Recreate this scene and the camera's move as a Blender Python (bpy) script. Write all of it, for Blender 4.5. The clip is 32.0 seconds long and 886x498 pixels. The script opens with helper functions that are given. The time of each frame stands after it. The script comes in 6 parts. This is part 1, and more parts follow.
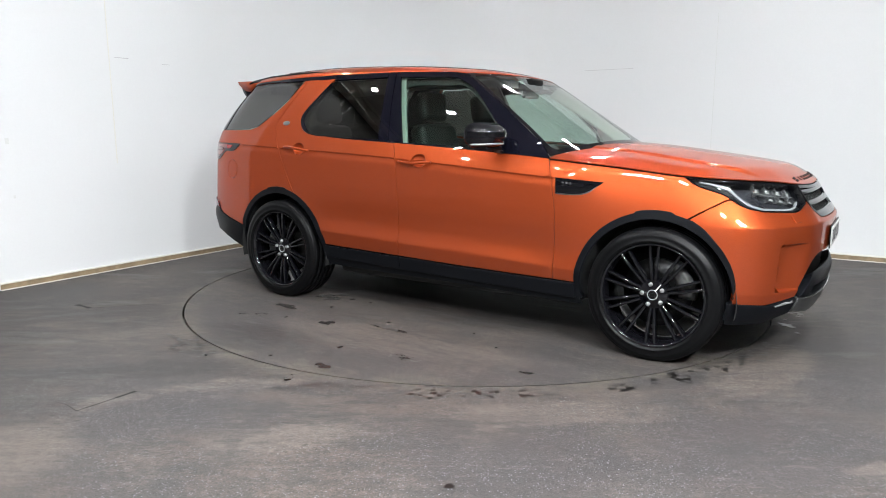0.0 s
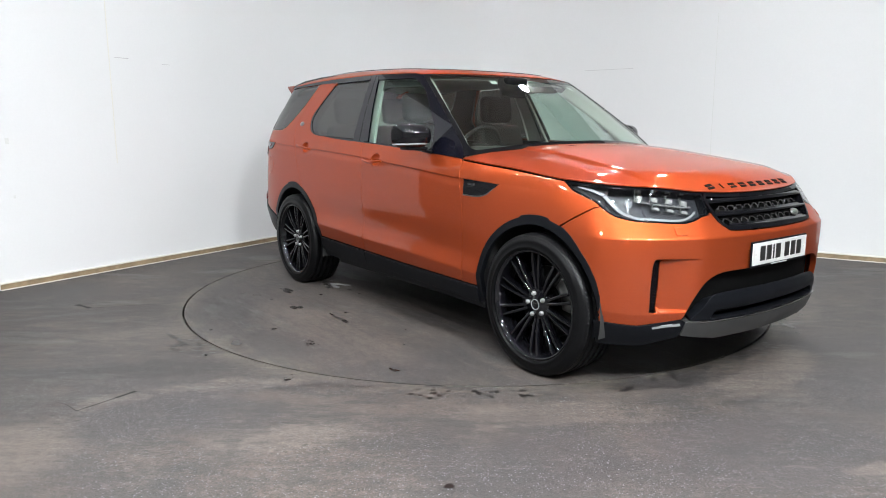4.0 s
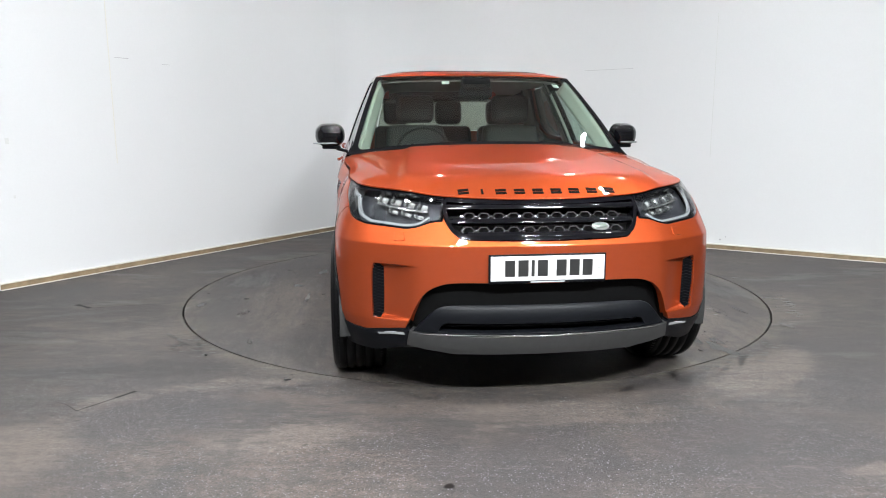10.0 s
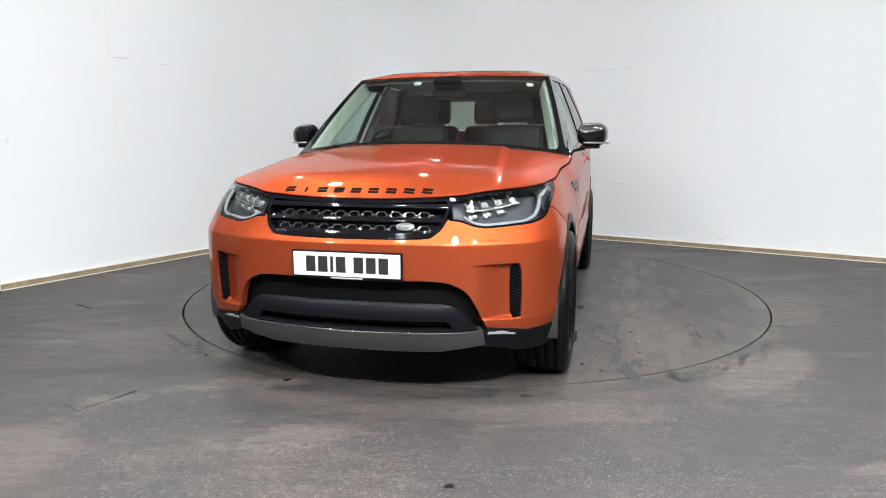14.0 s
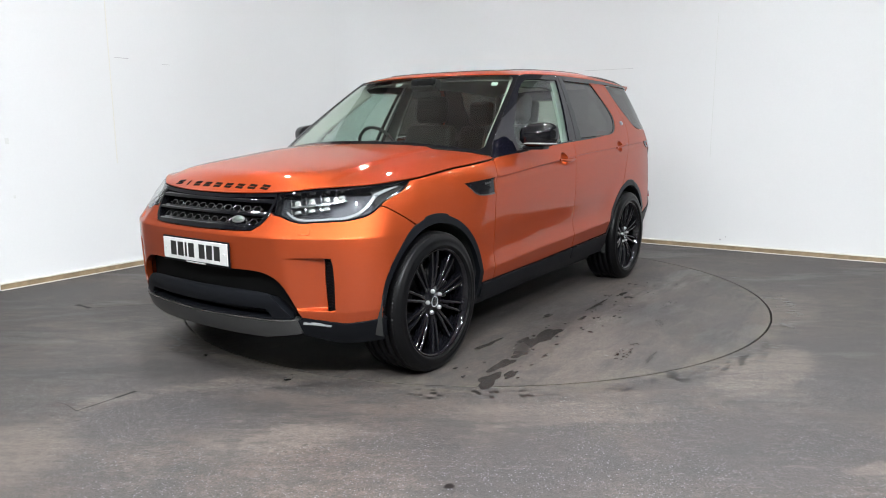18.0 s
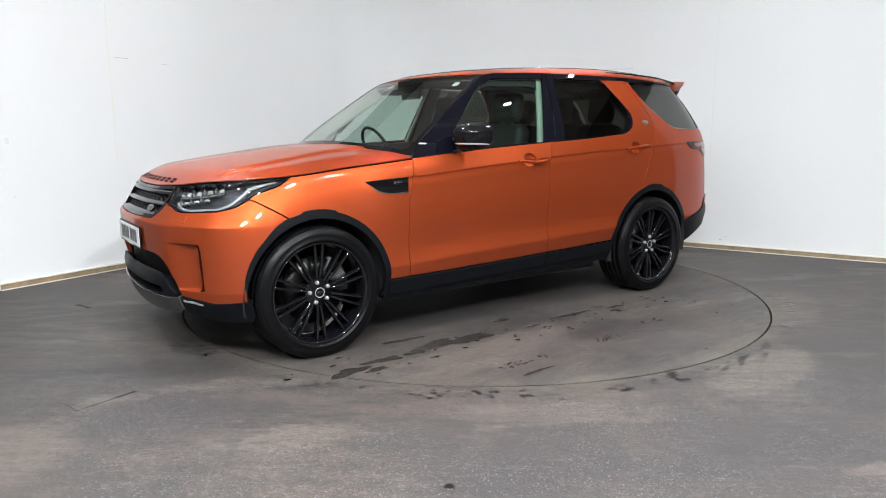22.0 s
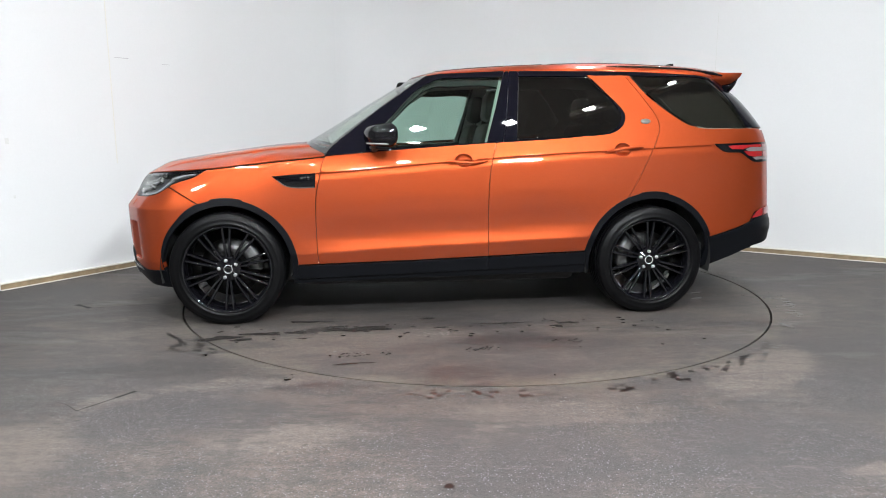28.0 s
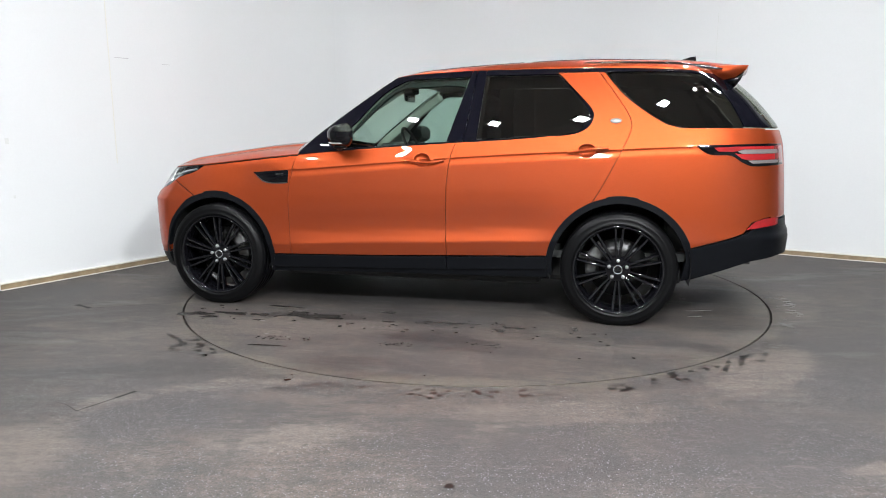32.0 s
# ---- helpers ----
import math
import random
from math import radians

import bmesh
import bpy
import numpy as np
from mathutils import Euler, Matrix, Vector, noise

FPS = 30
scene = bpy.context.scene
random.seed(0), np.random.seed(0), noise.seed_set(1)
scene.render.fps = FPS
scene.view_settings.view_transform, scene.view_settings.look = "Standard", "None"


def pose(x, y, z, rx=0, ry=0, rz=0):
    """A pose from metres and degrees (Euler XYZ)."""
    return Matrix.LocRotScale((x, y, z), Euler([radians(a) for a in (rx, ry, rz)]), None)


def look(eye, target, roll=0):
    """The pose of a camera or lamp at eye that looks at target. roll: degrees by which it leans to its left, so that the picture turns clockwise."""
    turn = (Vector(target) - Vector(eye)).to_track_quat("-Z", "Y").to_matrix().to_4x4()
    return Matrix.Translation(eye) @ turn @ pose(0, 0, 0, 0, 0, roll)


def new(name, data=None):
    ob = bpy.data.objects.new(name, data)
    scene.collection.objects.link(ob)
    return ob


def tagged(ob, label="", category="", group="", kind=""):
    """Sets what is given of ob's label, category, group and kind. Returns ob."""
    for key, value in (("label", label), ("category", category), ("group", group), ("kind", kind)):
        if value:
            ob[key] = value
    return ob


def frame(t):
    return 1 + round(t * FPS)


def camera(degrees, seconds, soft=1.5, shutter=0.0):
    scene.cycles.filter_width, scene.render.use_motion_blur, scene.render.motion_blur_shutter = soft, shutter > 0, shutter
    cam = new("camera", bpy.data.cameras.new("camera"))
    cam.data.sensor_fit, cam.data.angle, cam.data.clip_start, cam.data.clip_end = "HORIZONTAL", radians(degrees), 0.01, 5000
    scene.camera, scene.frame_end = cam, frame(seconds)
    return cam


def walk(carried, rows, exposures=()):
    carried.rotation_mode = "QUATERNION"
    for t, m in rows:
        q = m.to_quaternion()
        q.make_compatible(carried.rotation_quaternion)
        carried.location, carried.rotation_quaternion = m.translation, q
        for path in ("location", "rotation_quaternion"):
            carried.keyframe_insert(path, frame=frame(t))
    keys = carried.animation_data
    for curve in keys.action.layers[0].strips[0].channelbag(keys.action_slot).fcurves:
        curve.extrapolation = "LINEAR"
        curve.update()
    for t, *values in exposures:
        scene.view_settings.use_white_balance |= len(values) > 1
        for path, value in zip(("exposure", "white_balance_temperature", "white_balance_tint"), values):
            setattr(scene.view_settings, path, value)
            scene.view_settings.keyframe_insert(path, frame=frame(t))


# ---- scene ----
cam = camera(65.12, 32.0, soft=1.0)
EYE = Vector((0.0, -5.621, 1.284))
YAW, PITCH = radians(2.455), radians(-9.635)
AHEAD = Vector((-math.sin(YAW) * math.cos(PITCH), math.cos(YAW) * math.cos(PITCH), math.sin(PITCH)))
VIEW = look(EYE, EYE + AHEAD, -0.16)
walk(cam, [(0.0, VIEW), (32.0, VIEW)])
scene.view_settings.exposure = 0.0

# ---- world: a closed room, only a faint grey outside ----
world = bpy.data.worlds.new("world")
scene.world = world
world.use_nodes = True
world.node_tree.nodes["Background"].inputs[0].default_value = (0.5, 0.5, 0.52, 1)
world.node_tree.nodes["Background"].inputs[1].default_value = 0.05
LAMP_POWER, LAMP_SCALE = 800.0, 1.20

# ---- materials ----
def tree(name):
    m = bpy.data.materials.new(name)
    m.use_nodes = True
    nt = m.node_tree
    return m, nt, nt.nodes["Principled BSDF"]


def node(nt, kind, **values):
    n = nt.nodes.new(kind)
    for key, value in values.items():
        n.inputs[key.replace("_", " ")].default_value = value
    return n


def surface(name, color, rough=0.5, metal=0.0, coat=0.0, spec=0.5, grain=40.0, vary=0.12, bump=0.05, blotch=3.0, rough_vary=0.08):
    """A plain material with grain and blotches at two scales, roughness wear and fine relief."""
    m, nt, b = tree(name)
    co = nt.nodes.new("ShaderNodeTexCoord")
    fine = node(nt, "ShaderNodeTexNoise", Scale=grain, Detail=6.0)
    wide = node(nt, "ShaderNodeTexNoise", Scale=blotch, Detail=3.0)
    for n in (fine, wide):
        nt.links.new(co.outputs["Object"], n.inputs["Vector"])
    add = nt.nodes.new("ShaderNodeMath")
    add.operation = "ADD"
    nt.links.new(fine.outputs[0], add.inputs[0])
    nt.links.new(wide.outputs[0], add.inputs[1])
    ramp = nt.nodes.new("ShaderNodeMapRange")
    ramp.inputs["From Min"].default_value, ramp.inputs["From Max"].default_value = 0.6, 1.4
    ramp.inputs["To Min"].default_value, ramp.inputs["To Max"].default_value = 1 - vary, 1 + vary
    nt.links.new(add.outputs[0], ramp.inputs[0])
    mul = nt.nodes.new("ShaderNodeVectorMath")
    mul.operation = "SCALE"
    mul.inputs[0].default_value = color
    nt.links.new(ramp.outputs[0], mul.inputs["Scale"])
    nt.links.new(mul.outputs[0], b.inputs["Base Color"])
    rr = nt.nodes.new("ShaderNodeMapRange")
    rr.inputs["To Min"].default_value, rr.inputs["To Max"].default_value = max(rough - rough_vary, 0.0), min(rough + rough_vary, 1.0)
    nt.links.new(wide.outputs[0], rr.inputs[0])
    nt.links.new(rr.outputs[0], b.inputs["Roughness"])
    b.inputs["Metallic"].default_value = metal
    b.inputs["Specular IOR Level"].default_value = spec
    b.inputs["Coat Weight"].default_value = coat
    b.inputs["Coat Roughness"].default_value = 0.02
    if bump:
        bn = node(nt, "ShaderNodeBump", Strength=bump, Distance=0.002)
        nt.links.new(fine.outputs[0], bn.inputs["Height"])
        nt.links.new(bn.outputs[0], b.inputs["Normal"])
    return m


def glass(name, tint, gloss=0.05):
    """A thin pane: clear tinted body, mirror gloss by Fresnel."""
    m, nt, b = tree(name)
    nt.nodes.remove(b)
    out = nt.nodes["Material Output"]
    clear = nt.nodes.new("ShaderNodeBsdfTransparent")
    clear.inputs[0].default_value = (*tint, 1)
    shine = nt.nodes.new("ShaderNodeBsdfGlossy")
    shine.inputs["Roughness"].default_value = 0.01
    face = nt.nodes.new("ShaderNodeLayerWeight")
    rise = nt.nodes.new("ShaderNodeMath")
    rise.operation = "POWER"
    rise.inputs[1].default_value = 5.0
    nt.links.new(face.outputs["Facing"], rise.inputs[0])
    fres = nt.nodes.new("ShaderNodeMapRange")
    fres.inputs["To Min"].default_value, fres.inputs["To Max"].default_value = gloss, 0.95
    nt.links.new(rise.outputs[0], fres.inputs[0])
    mix = nt.nodes.new("ShaderNodeMixShader")
    nt.links.new(fres.outputs[0], mix.inputs[0])
    nt.links.new(clear.outputs[0], mix.inputs[1])
    nt.links.new(shine.outputs[0], mix.inputs[2])
    nt.links.new(mix.outputs[0], out.inputs[0])
    return m


def glow(name, color, strength):
    m, nt, b = tree(name)
    b.inputs["Base Color"].default_value = (*color, 1)
    b.inputs["Emission Color"].default_value = (*color, 1)
    b.inputs["Emission Strength"].default_value = strength
    return m


def concrete(name, shift, stains, rim_band, coarse):
    """Worn grey-brown concrete: smooth screed with damp drifts, scuffs and pale dust; coarse glittering grit where the skim has gone (by distance along -y)."""
    m, nt, b = tree(name)
    co = nt.nodes.new("ShaderNodeTexCoord")
    at = nt.nodes.new("ShaderNodeMapping")
    at.inputs["Location"].default_value = shift
    nt.links.new(co.outputs["Object"], at.inputs["Vector"])

    def noise_at(scale, detail, stretch=(1, 1, 1), rough=0.55):
        mp = nt.nodes.new("ShaderNodeMapping")
        mp.inputs["Scale"].default_value = stretch
        n = node(nt, "ShaderNodeTexNoise", Scale=scale, Detail=detail, Roughness=rough)
        nt.links.new(at.outputs[0], mp.inputs["Vector"])
        nt.links.new(mp.outputs[0], n.inputs["Vector"])
        return n.outputs[0]

    def ramp(value, lo, hi):
        r = nt.nodes.new("ShaderNodeMapRange")
        r.interpolation_type = "SMOOTHSTEP"
        r.inputs["From Min"].default_value, r.inputs["From Max"].default_value = lo, hi
        nt.links.new(value, r.inputs[0])
        return r.outputs[0]

    def mix(fac, a, c, mode="MIX"):
        x = nt.nodes.new("ShaderNodeMix")
        x.data_type, x.blend_type = "RGBA", mode
        if isinstance(fac, float):
            x.inputs[0].default_value = fac
        else:
            nt.links.new(fac, x.inputs[0])
        for i, v in ((6, a), (7, c)):
            if isinstance(v, tuple):
                x.inputs[i].default_value = (*v, 1)
            else:
                nt.links.new(v, x.inputs[i])
        return x.outputs[2]

    warp = node(nt, "ShaderNodeTexNoise", Scale=2.2, Detail=8.0, Roughness=0.65)
    nt.links.new(at.outputs[0], warp.inputs["Vector"])
    shove = nt.nodes.new("ShaderNodeVectorMath")
    shove.operation = "MULTIPLY_ADD"
    nt.links.new(warp.outputs["Color"], shove.inputs[0])
    shove.inputs[1].default_value, shove.inputs[2].default_value = (0.42, 0.42, 0), (-0.21, -0.21, 0)
    moved = nt.nodes.new("ShaderNodeVectorMath")
    nt.links.new(co.outputs["Object"], moved.inputs[0])
    nt.links.new(shove.outputs[0], moved.inputs[1])

    def patch(x, y, half_l, half_w, turn, soft=0.6):
        """A soft-edged stain, or painted patch of shade or sheen, lying at x, y."""
        mp = nt.nodes.new("ShaderNodeMapping")
        mp.vector_type = "TEXTURE"
        mp.inputs["Location"].default_value = (x, y, 0)
        mp.inputs["Rotation"].default_value = (0, 0, radians(turn))
        mp.inputs["Scale"].default_value = (half_l, half_w, 1)
        nt.links.new(moved.outputs[0], mp.inputs["Vector"])
        ln = nt.nodes.new("ShaderNodeVectorMath")
        ln.operation = "LENGTH"
        nt.links.new(mp.outputs[0], ln.inputs[0])
        return ramp(ln.outputs["Value"], 1.0 + soft * 0.25, 1.0 - soft * 0.6)

    def times(a, k):
        t = nt.nodes.new("ShaderNodeMath")
        t.operation = "MULTIPLY"
        nt.links.new(a, t.inputs[0])
        if isinstance(k, float):
            t.inputs[1].default_value = k
        else:
            nt.links.new(k, t.inputs[1])
        return t.outputs[0]

    # the darkest tone colours damp concrete and also the shade painted under the car
    warm, cool, dust, damp_shade = (0.089, 0.067, 0.057), (0.047, 0.0395, 0.040), (0.142, 0.114, 0.098), (0.0295, 0.0245, 0.0235)
    wide = ramp(noise_at(0.9, 9, (1, 1.3, 1), 0.62), 0.40, 0.60)
    mid = ramp(noise_at(5.0, 10, (1, 1.3, 1), 0.75), 0.42, 0.60)
    drift = ramp(noise_at(0.8, 9, (0.6, 1.9, 1), 0.66), 0.54, 0.63)
    fine = noise_at(38, 10, (1, 1, 1), 0.82)
    grit = noise_at(120, 4, (1, 1, 1), 0.7)
    pit = ramp(noise_at(120, 4), 0.39, 0.29)
    pale = ramp(noise_at(3.1, 12, (1, 1, 1), 0.8), 0.50, 0.66)
    col = mix(wide, cool, warm)
    col = mix(times(mid, 0.7), col, (0.050, 0.044, 0.040))
    col = mix(times(drift, 0.7), col, damp_shade)
    col = mix(times(pale, 0.55), col, dust)
    # besides stains, the list carries painted under-car shade and wet sheen
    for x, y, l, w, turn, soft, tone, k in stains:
        col = mix(times(patch(x, y, l, w, turn, soft), k), col, {"damp_shade": damp_shade, "dust": dust, "cool": cool, "warm": warm, "painted_sheen": (0.095, 0.092, 0.094)}[tone])
    # pale dust drawn along the round joint
    far = nt.nodes.new("ShaderNodeVectorMath")
    far.operation = "LENGTH"
    nt.links.new(co.outputs["Object"], far.inputs[0])
    rim = ramp(far.outputs["Value"], *rim_band)
    col = mix(times(times(rim, 0.75), ramp(noise_at(2.6, 6), 0.40, 0.56)), col, (0.115, 0.098, 0.078))
    grainy = nt.nodes.new("ShaderNodeMapRange")
    grainy.inputs["From Min"].default_value, grainy.inputs["From Max"].default_value = 0.3, 0.7
    grainy.inputs["To Min"].default_value, grainy.inputs["To Max"].default_value = 0.06, 1.22
    nt.links.new(fine, grainy.inputs[0])
    gritty = nt.nodes.new("ShaderNodeMapRange")
    gritty.inputs["From Min"].default_value, gritty.inputs["From Max"].default_value = 0.3, 0.7
    gritty.inputs["To Min"].default_value, gritty.inputs["To Max"].default_value = 0.15, 1.85
    nt.links.new(grit, gritty.inputs[0])
    along = nt.nodes.new("ShaderNodeSeparateXYZ")
    nt.links.new(moved.outputs[0], along.inputs[0])
    skim = ramp(noise_at(1.3, 8, (1, 1.3, 1), 0.65), 0.40, 0.54)
    rough = times(ramp(along.outputs[1], *coarse), skim)
    blend = nt.nodes.new("ShaderNodeMapRange")
    blend.inputs["To Min"].default_value, blend.inputs["To Max"].default_value = 0.34, 1.0
    nt.links.new(rough, blend.inputs[0])
    level = nt.nodes.new("ShaderNodeMix")
    level.inputs[2].default_value = 0.66
    nt.links.new(blend.outputs[0], level.inputs[0])
    nt.links.new(times(grainy.outputs[0], gritty.outputs[0]), level.inputs[3])
    scaled = nt.nodes.new("ShaderNodeVectorMath")
    scaled.operation = "SCALE"
    nt.links.new(col, scaled.inputs[0])
    nt.links.new(level.outputs[0], scaled.inputs["Scale"])
    col = mix(times(times(pit, blend.outputs[0]), 0.8), scaled.outputs[0], (0.016, 0.015, 0.014))
    mottle = ramp(noise_at(17.0, 10, (1, 1.25, 1), 0.78), 0.47, 0.58)
    col = mix(times(mottle, 0.42), col, (0.030, 0.0255, 0.0245))
    bloom = ramp(noise_at(11.0, 10, (1, 1.25, 1), 0.8), 0.55, 0.66)
    col = mix(times(bloom, 0.45), col, (0.118, 0.100, 0.090))
    # fine brush and tyre streaks on the smooth skim
    brush = ramp(noise_at(7.0, 9, (0.35, 3.0, 1), 0.7), 0.50, 0.62)
    col = mix(times(brush, 0.45), col, (0.026, 0.0225, 0.022))
    chalk = ramp(noise_at(9.0, 9, (0.4, 2.6, 1), 0.72), 0.57, 0.68)
    col = mix(times(chalk, 0.40), col, (0.125, 0.108, 0.098))

    def grains(scale, lo, hi, size):
        """Single grains: cells picked by their own random value, each a small round spot."""
        v = node(nt, "ShaderNodeTexVoronoi", Scale=scale)
        nt.links.new(at.outputs[0], v.inputs["Vector"])
        sep = nt.nodes.new("ShaderNodeSeparateColor")
        nt.links.new(v.outputs["Color"], sep.inputs[0])
        return times(ramp(v.outputs["Distance"], size, size * 0.6), ramp(sep.outputs[0], lo, hi))

    smear = times(ramp(noise_at(1.6, 12, (0.7, 2.4, 1), 0.75), 0.45, 0.58), ramp(noise_at(9.0, 8, (0.6, 1.6, 1), 0.75), 0.44, 0.56))
    col = mix(times(smear, 0.8), col, (0.022, 0.020, 0.020))
    worn = blend.outputs[0]
    col = mix(times(grains(95, 0.78, 0.82, 0.42), times(worn, 0.85)), col, (0.012, 0.011, 0.011))
    col = mix(times(grains(62, 0.80, 0.84, 0.36), times(worn, 0.8)), col, (0.013, 0.012, 0.011))
    col = mix(times(grains(26, 0.88, 0.91, 0.22), times(worn, 0.7)), col, (0.013, 0.012, 0.011))
    col = mix(times(times(grains(115, 0.76, 0.80, 0.38), rough), 0.95), col, (0.150, 0.148, 0.160))
    col = mix(times(times(grains(66, 0.90, 0.92, 0.25), rough), 0.9), col, (0.20, 0.20, 0.225))
    nt.links.new(col, b.inputs["Base Color"])
    rr = nt.nodes.new("ShaderNodeMapRange")
    rr.inputs["To Min"].default_value, rr.inputs["To Max"].default_value = 0.64, 0.50
    nt.links.new(drift, rr.inputs[0])
    nt.links.new(rr.outputs[0], b.inputs["Roughness"])
    bn = node(nt, "ShaderNodeBump", Strength=0.75, Distance=0.004)
    nt.links.new(fine, bn.inputs["Height"])
    nt.links.new(bn.outputs[0], b.inputs["Normal"])
    return m


def car_paint(name, color):
    """Metallic paint: flake sparkle under a clear coat."""
    m, nt, b = tree(name)
    co = nt.nodes.new("ShaderNodeTexCoord")
    flake = node(nt, "ShaderNodeTexVoronoi", Scale=900.0)
    nt.links.new(co.outputs["Object"], flake.inputs["Vector"])
    dust = node(nt, "ShaderNodeTexNoise", Scale=2.5, Detail=6.0)
    nt.links.new(co.outputs["Object"], dust.inputs["Vector"])
    r = nt.nodes.new("ShaderNodeMapRange")
    r.inputs["To Min"].default_value, r.inputs["To Max"].default_value = 0.82, 1.2
    nt.links.new(flake.outputs["Color"], r.inputs[0])
    s = nt.nodes.new("ShaderNodeVectorMath")
    s.operation = "SCALE"
    s.inputs[0].default_value = color
    nt.links.new(r.outputs[0], s.inputs["Scale"])
    nt.links.new(s.outputs[0], b.inputs["Base Color"])
    b.inputs["Metallic"].default_value = 0.72
    b.inputs["Specular IOR Level"].default_value = 0.1
    b.inputs["Specular Tint"].default_value = (0.78, 0.33, 0.19, 1)
    b.inputs["Roughness"].default_value = 0.44
    b.inputs["Coat Weight"].default_value = 0.70
    cr = nt.nodes.new("ShaderNodeMapRange")
    cr.inputs["To Min"].default_value, cr.inputs["To Max"].default_value = 0.006, 0.022
    nt.links.new(dust.outputs[0], cr.inputs[0])
    nt.links.new(cr.outputs[0], b.inputs["Coat Roughness"])
    return m


PAINT = car_paint("orange_paint", (0.317, 0.0520, 0.0150))
WALL = surface("white_wall_paint", (0.55, 0.55, 0.555), 0.55, grain=60, vary=0.02, bump=0.0, blotch=0.8, spec=0.3, rough_vary=0.02)
CEIL = surface("grey_ceiling", (0.42, 0.415, 0.40), 0.8, vary=0.1)
BACK = surface("grey_wall_paint", (0.11, 0.107, 0.10), 0.7, vary=0.06)
WOOD = surface("skirting_wood", (0.20, 0.145, 0.085), 0.6, grain=30, vary=0.4, blotch=5)
PALE_BEAD = surface("pale_bead", (0.55, 0.53, 0.48), 0.5, vary=0.1)
# x, y, half length, half width, turn, softness, tone, strength
FLOOR_STAINS_AND_SHEEN = [
    # the thin pale streaks paint the wet bands' gleam into the floor colour
    (-2.75, -0.95, 0.85, 0.16, 22, 0.5, "damp_shade", 0.7), (-3.0, -1.02, 0.55, 0.035, 22, 0.6, "painted_sheen", 0.6), (-2.55, -0.72, 0.45, 0.02, 14, 0.6, "damp_shade", 0.8),
    (-1.90, -2.06, 0.95, 0.13, 9, 0.35, "damp_shade", 0.85), (-2.45, -2.16, 0.40, 0.025, 8, 0.6, "painted_sheen", 0.5), (-2.2, -2.02, 0.45, 0.02, 9, 0.6, "painted_sheen", 0.4),
    (-1.25, -2.28, 0.45, 0.09, 14, 0.4, "dust", 0.7), (-2.15, -1.45, 0.55, 0.20, 18, 0.5, "dust", 0.45),
    (-1.75, -2.55, 0.17, 0.10, 25, 0.3, "dust", 0.6), (-1.90, -3.05, 0.28, 0.30, 10, 0.5, "dust", 0.55),
    (-1.45, -2.70, 0.40, 0.24, 10, 0.6, "cool", 0.8), (-0.80, -2.88, 0.36, 0.17, 20, 0.45, "dust", 0.75), (-0.75, -2.45, 0.55, 0.10, -8, 0.6, "warm", 0.6),
    (0.45, -2.55, 0.60, 0.15, 5, 0.6, "dust", 0.5), (1.25, -2.88, 0.60, 0.36, 15, 0.5, "cool", 0.9), (0.2, -3.1, 0.5, 0.2, 0, 0.6, "cool", 0.6),
    (2.40, -1.45, 0.30, 0.35, 40, 0.5, "cool", 0.7), (1.60, -1.92, 0.55, 0.22, 48, 0.35, "dust", 0.75), (2.05, -2.1, 0.35, 0.22, 30, 0.5, "cool", 0.8),
    (2.30, -0.60, 0.60, 0.20, 60, 0.5, "dust", 0.6), (1.62, -3.08, 0.20, 0.10, 0, 0.4, "dust", 0.7), (2.9, 0.6, 0.5, 0.14, -20, 0.5, "damp_shade", 0.5)]
DISC_STAINS_AND_SHADE = [
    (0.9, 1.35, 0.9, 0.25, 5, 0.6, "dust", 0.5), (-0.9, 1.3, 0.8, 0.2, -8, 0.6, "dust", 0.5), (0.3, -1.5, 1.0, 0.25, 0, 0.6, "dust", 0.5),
    # the first two, car-sized, paint the car's under-shade into the deck colour
    (0.7, 0.0, 1.4, 0.78, 0, 0.5, "damp_shade", 0.9), (-0.55, -0.05, 1.2, 0.72, 0, 0.5, "damp_shade", 0.85), (1.7, 0.3, 0.25, 0.5, 0, 0.6, "damp_shade", 0.5), (-1.5, -0.2, 0.25, 0.6, 10, 0.6, "warm", 0.6)]
FLOOR = concrete("concrete_floor", (3.1, 7.7, 0), FLOOR_STAINS_AND_SHEEN, (2.42, 2.255), (-1.65, -2.3))
DISC = concrete("turntable_concrete", (11.4, 2.3, 0), DISC_STAINS_AND_SHADE, (2.06, 2.235), (9.0, -9.0))
PIT = surface("dark_gap", (0.012, 0.011, 0.01), 0.8)
BLACK = surface("black_plastic", (0.0034, 0.0038, 0.005), 0.42, spec=0.11, grain=300, vary=0.15, bump=0.15)
GLOSS = surface("gloss_black", (0.003, 0.003, 0.004), 0.05, spec=0.45, vary=0.1, bump=0, rough_vary=0.02)
PILLAR = surface("black_pillar_film", (0.0033, 0.0033, 0.0062), 0.025, spec=0.45, vary=0.1, bump=0, rough_vary=0.01)
REAR_FILM = surface("black_rear_pillar", (0.0033, 0.0033, 0.0055), 0.10, spec=0.12, vary=0.1, bump=0, rough_vary=0.02)
RUBBER = surface("tyre_rubber", (0.0025, 0.0025, 0.0028), 0.38, spec=0.11, grain=90, vary=0.3, bump=0.2, rough_vary=0.12)
VOID = surface("black_void", (0.0015, 0.0015, 0.0016), 0.7, spec=0.1, vary=0.1, bump=0)
DARK = surface("underbody_black", (0.010, 0.010, 0.010), 0.8, vary=0.2)
SILVER = surface("satin_silver", (0.055, 0.055, 0.055), 0.42, metal=0.6, vary=0.08)
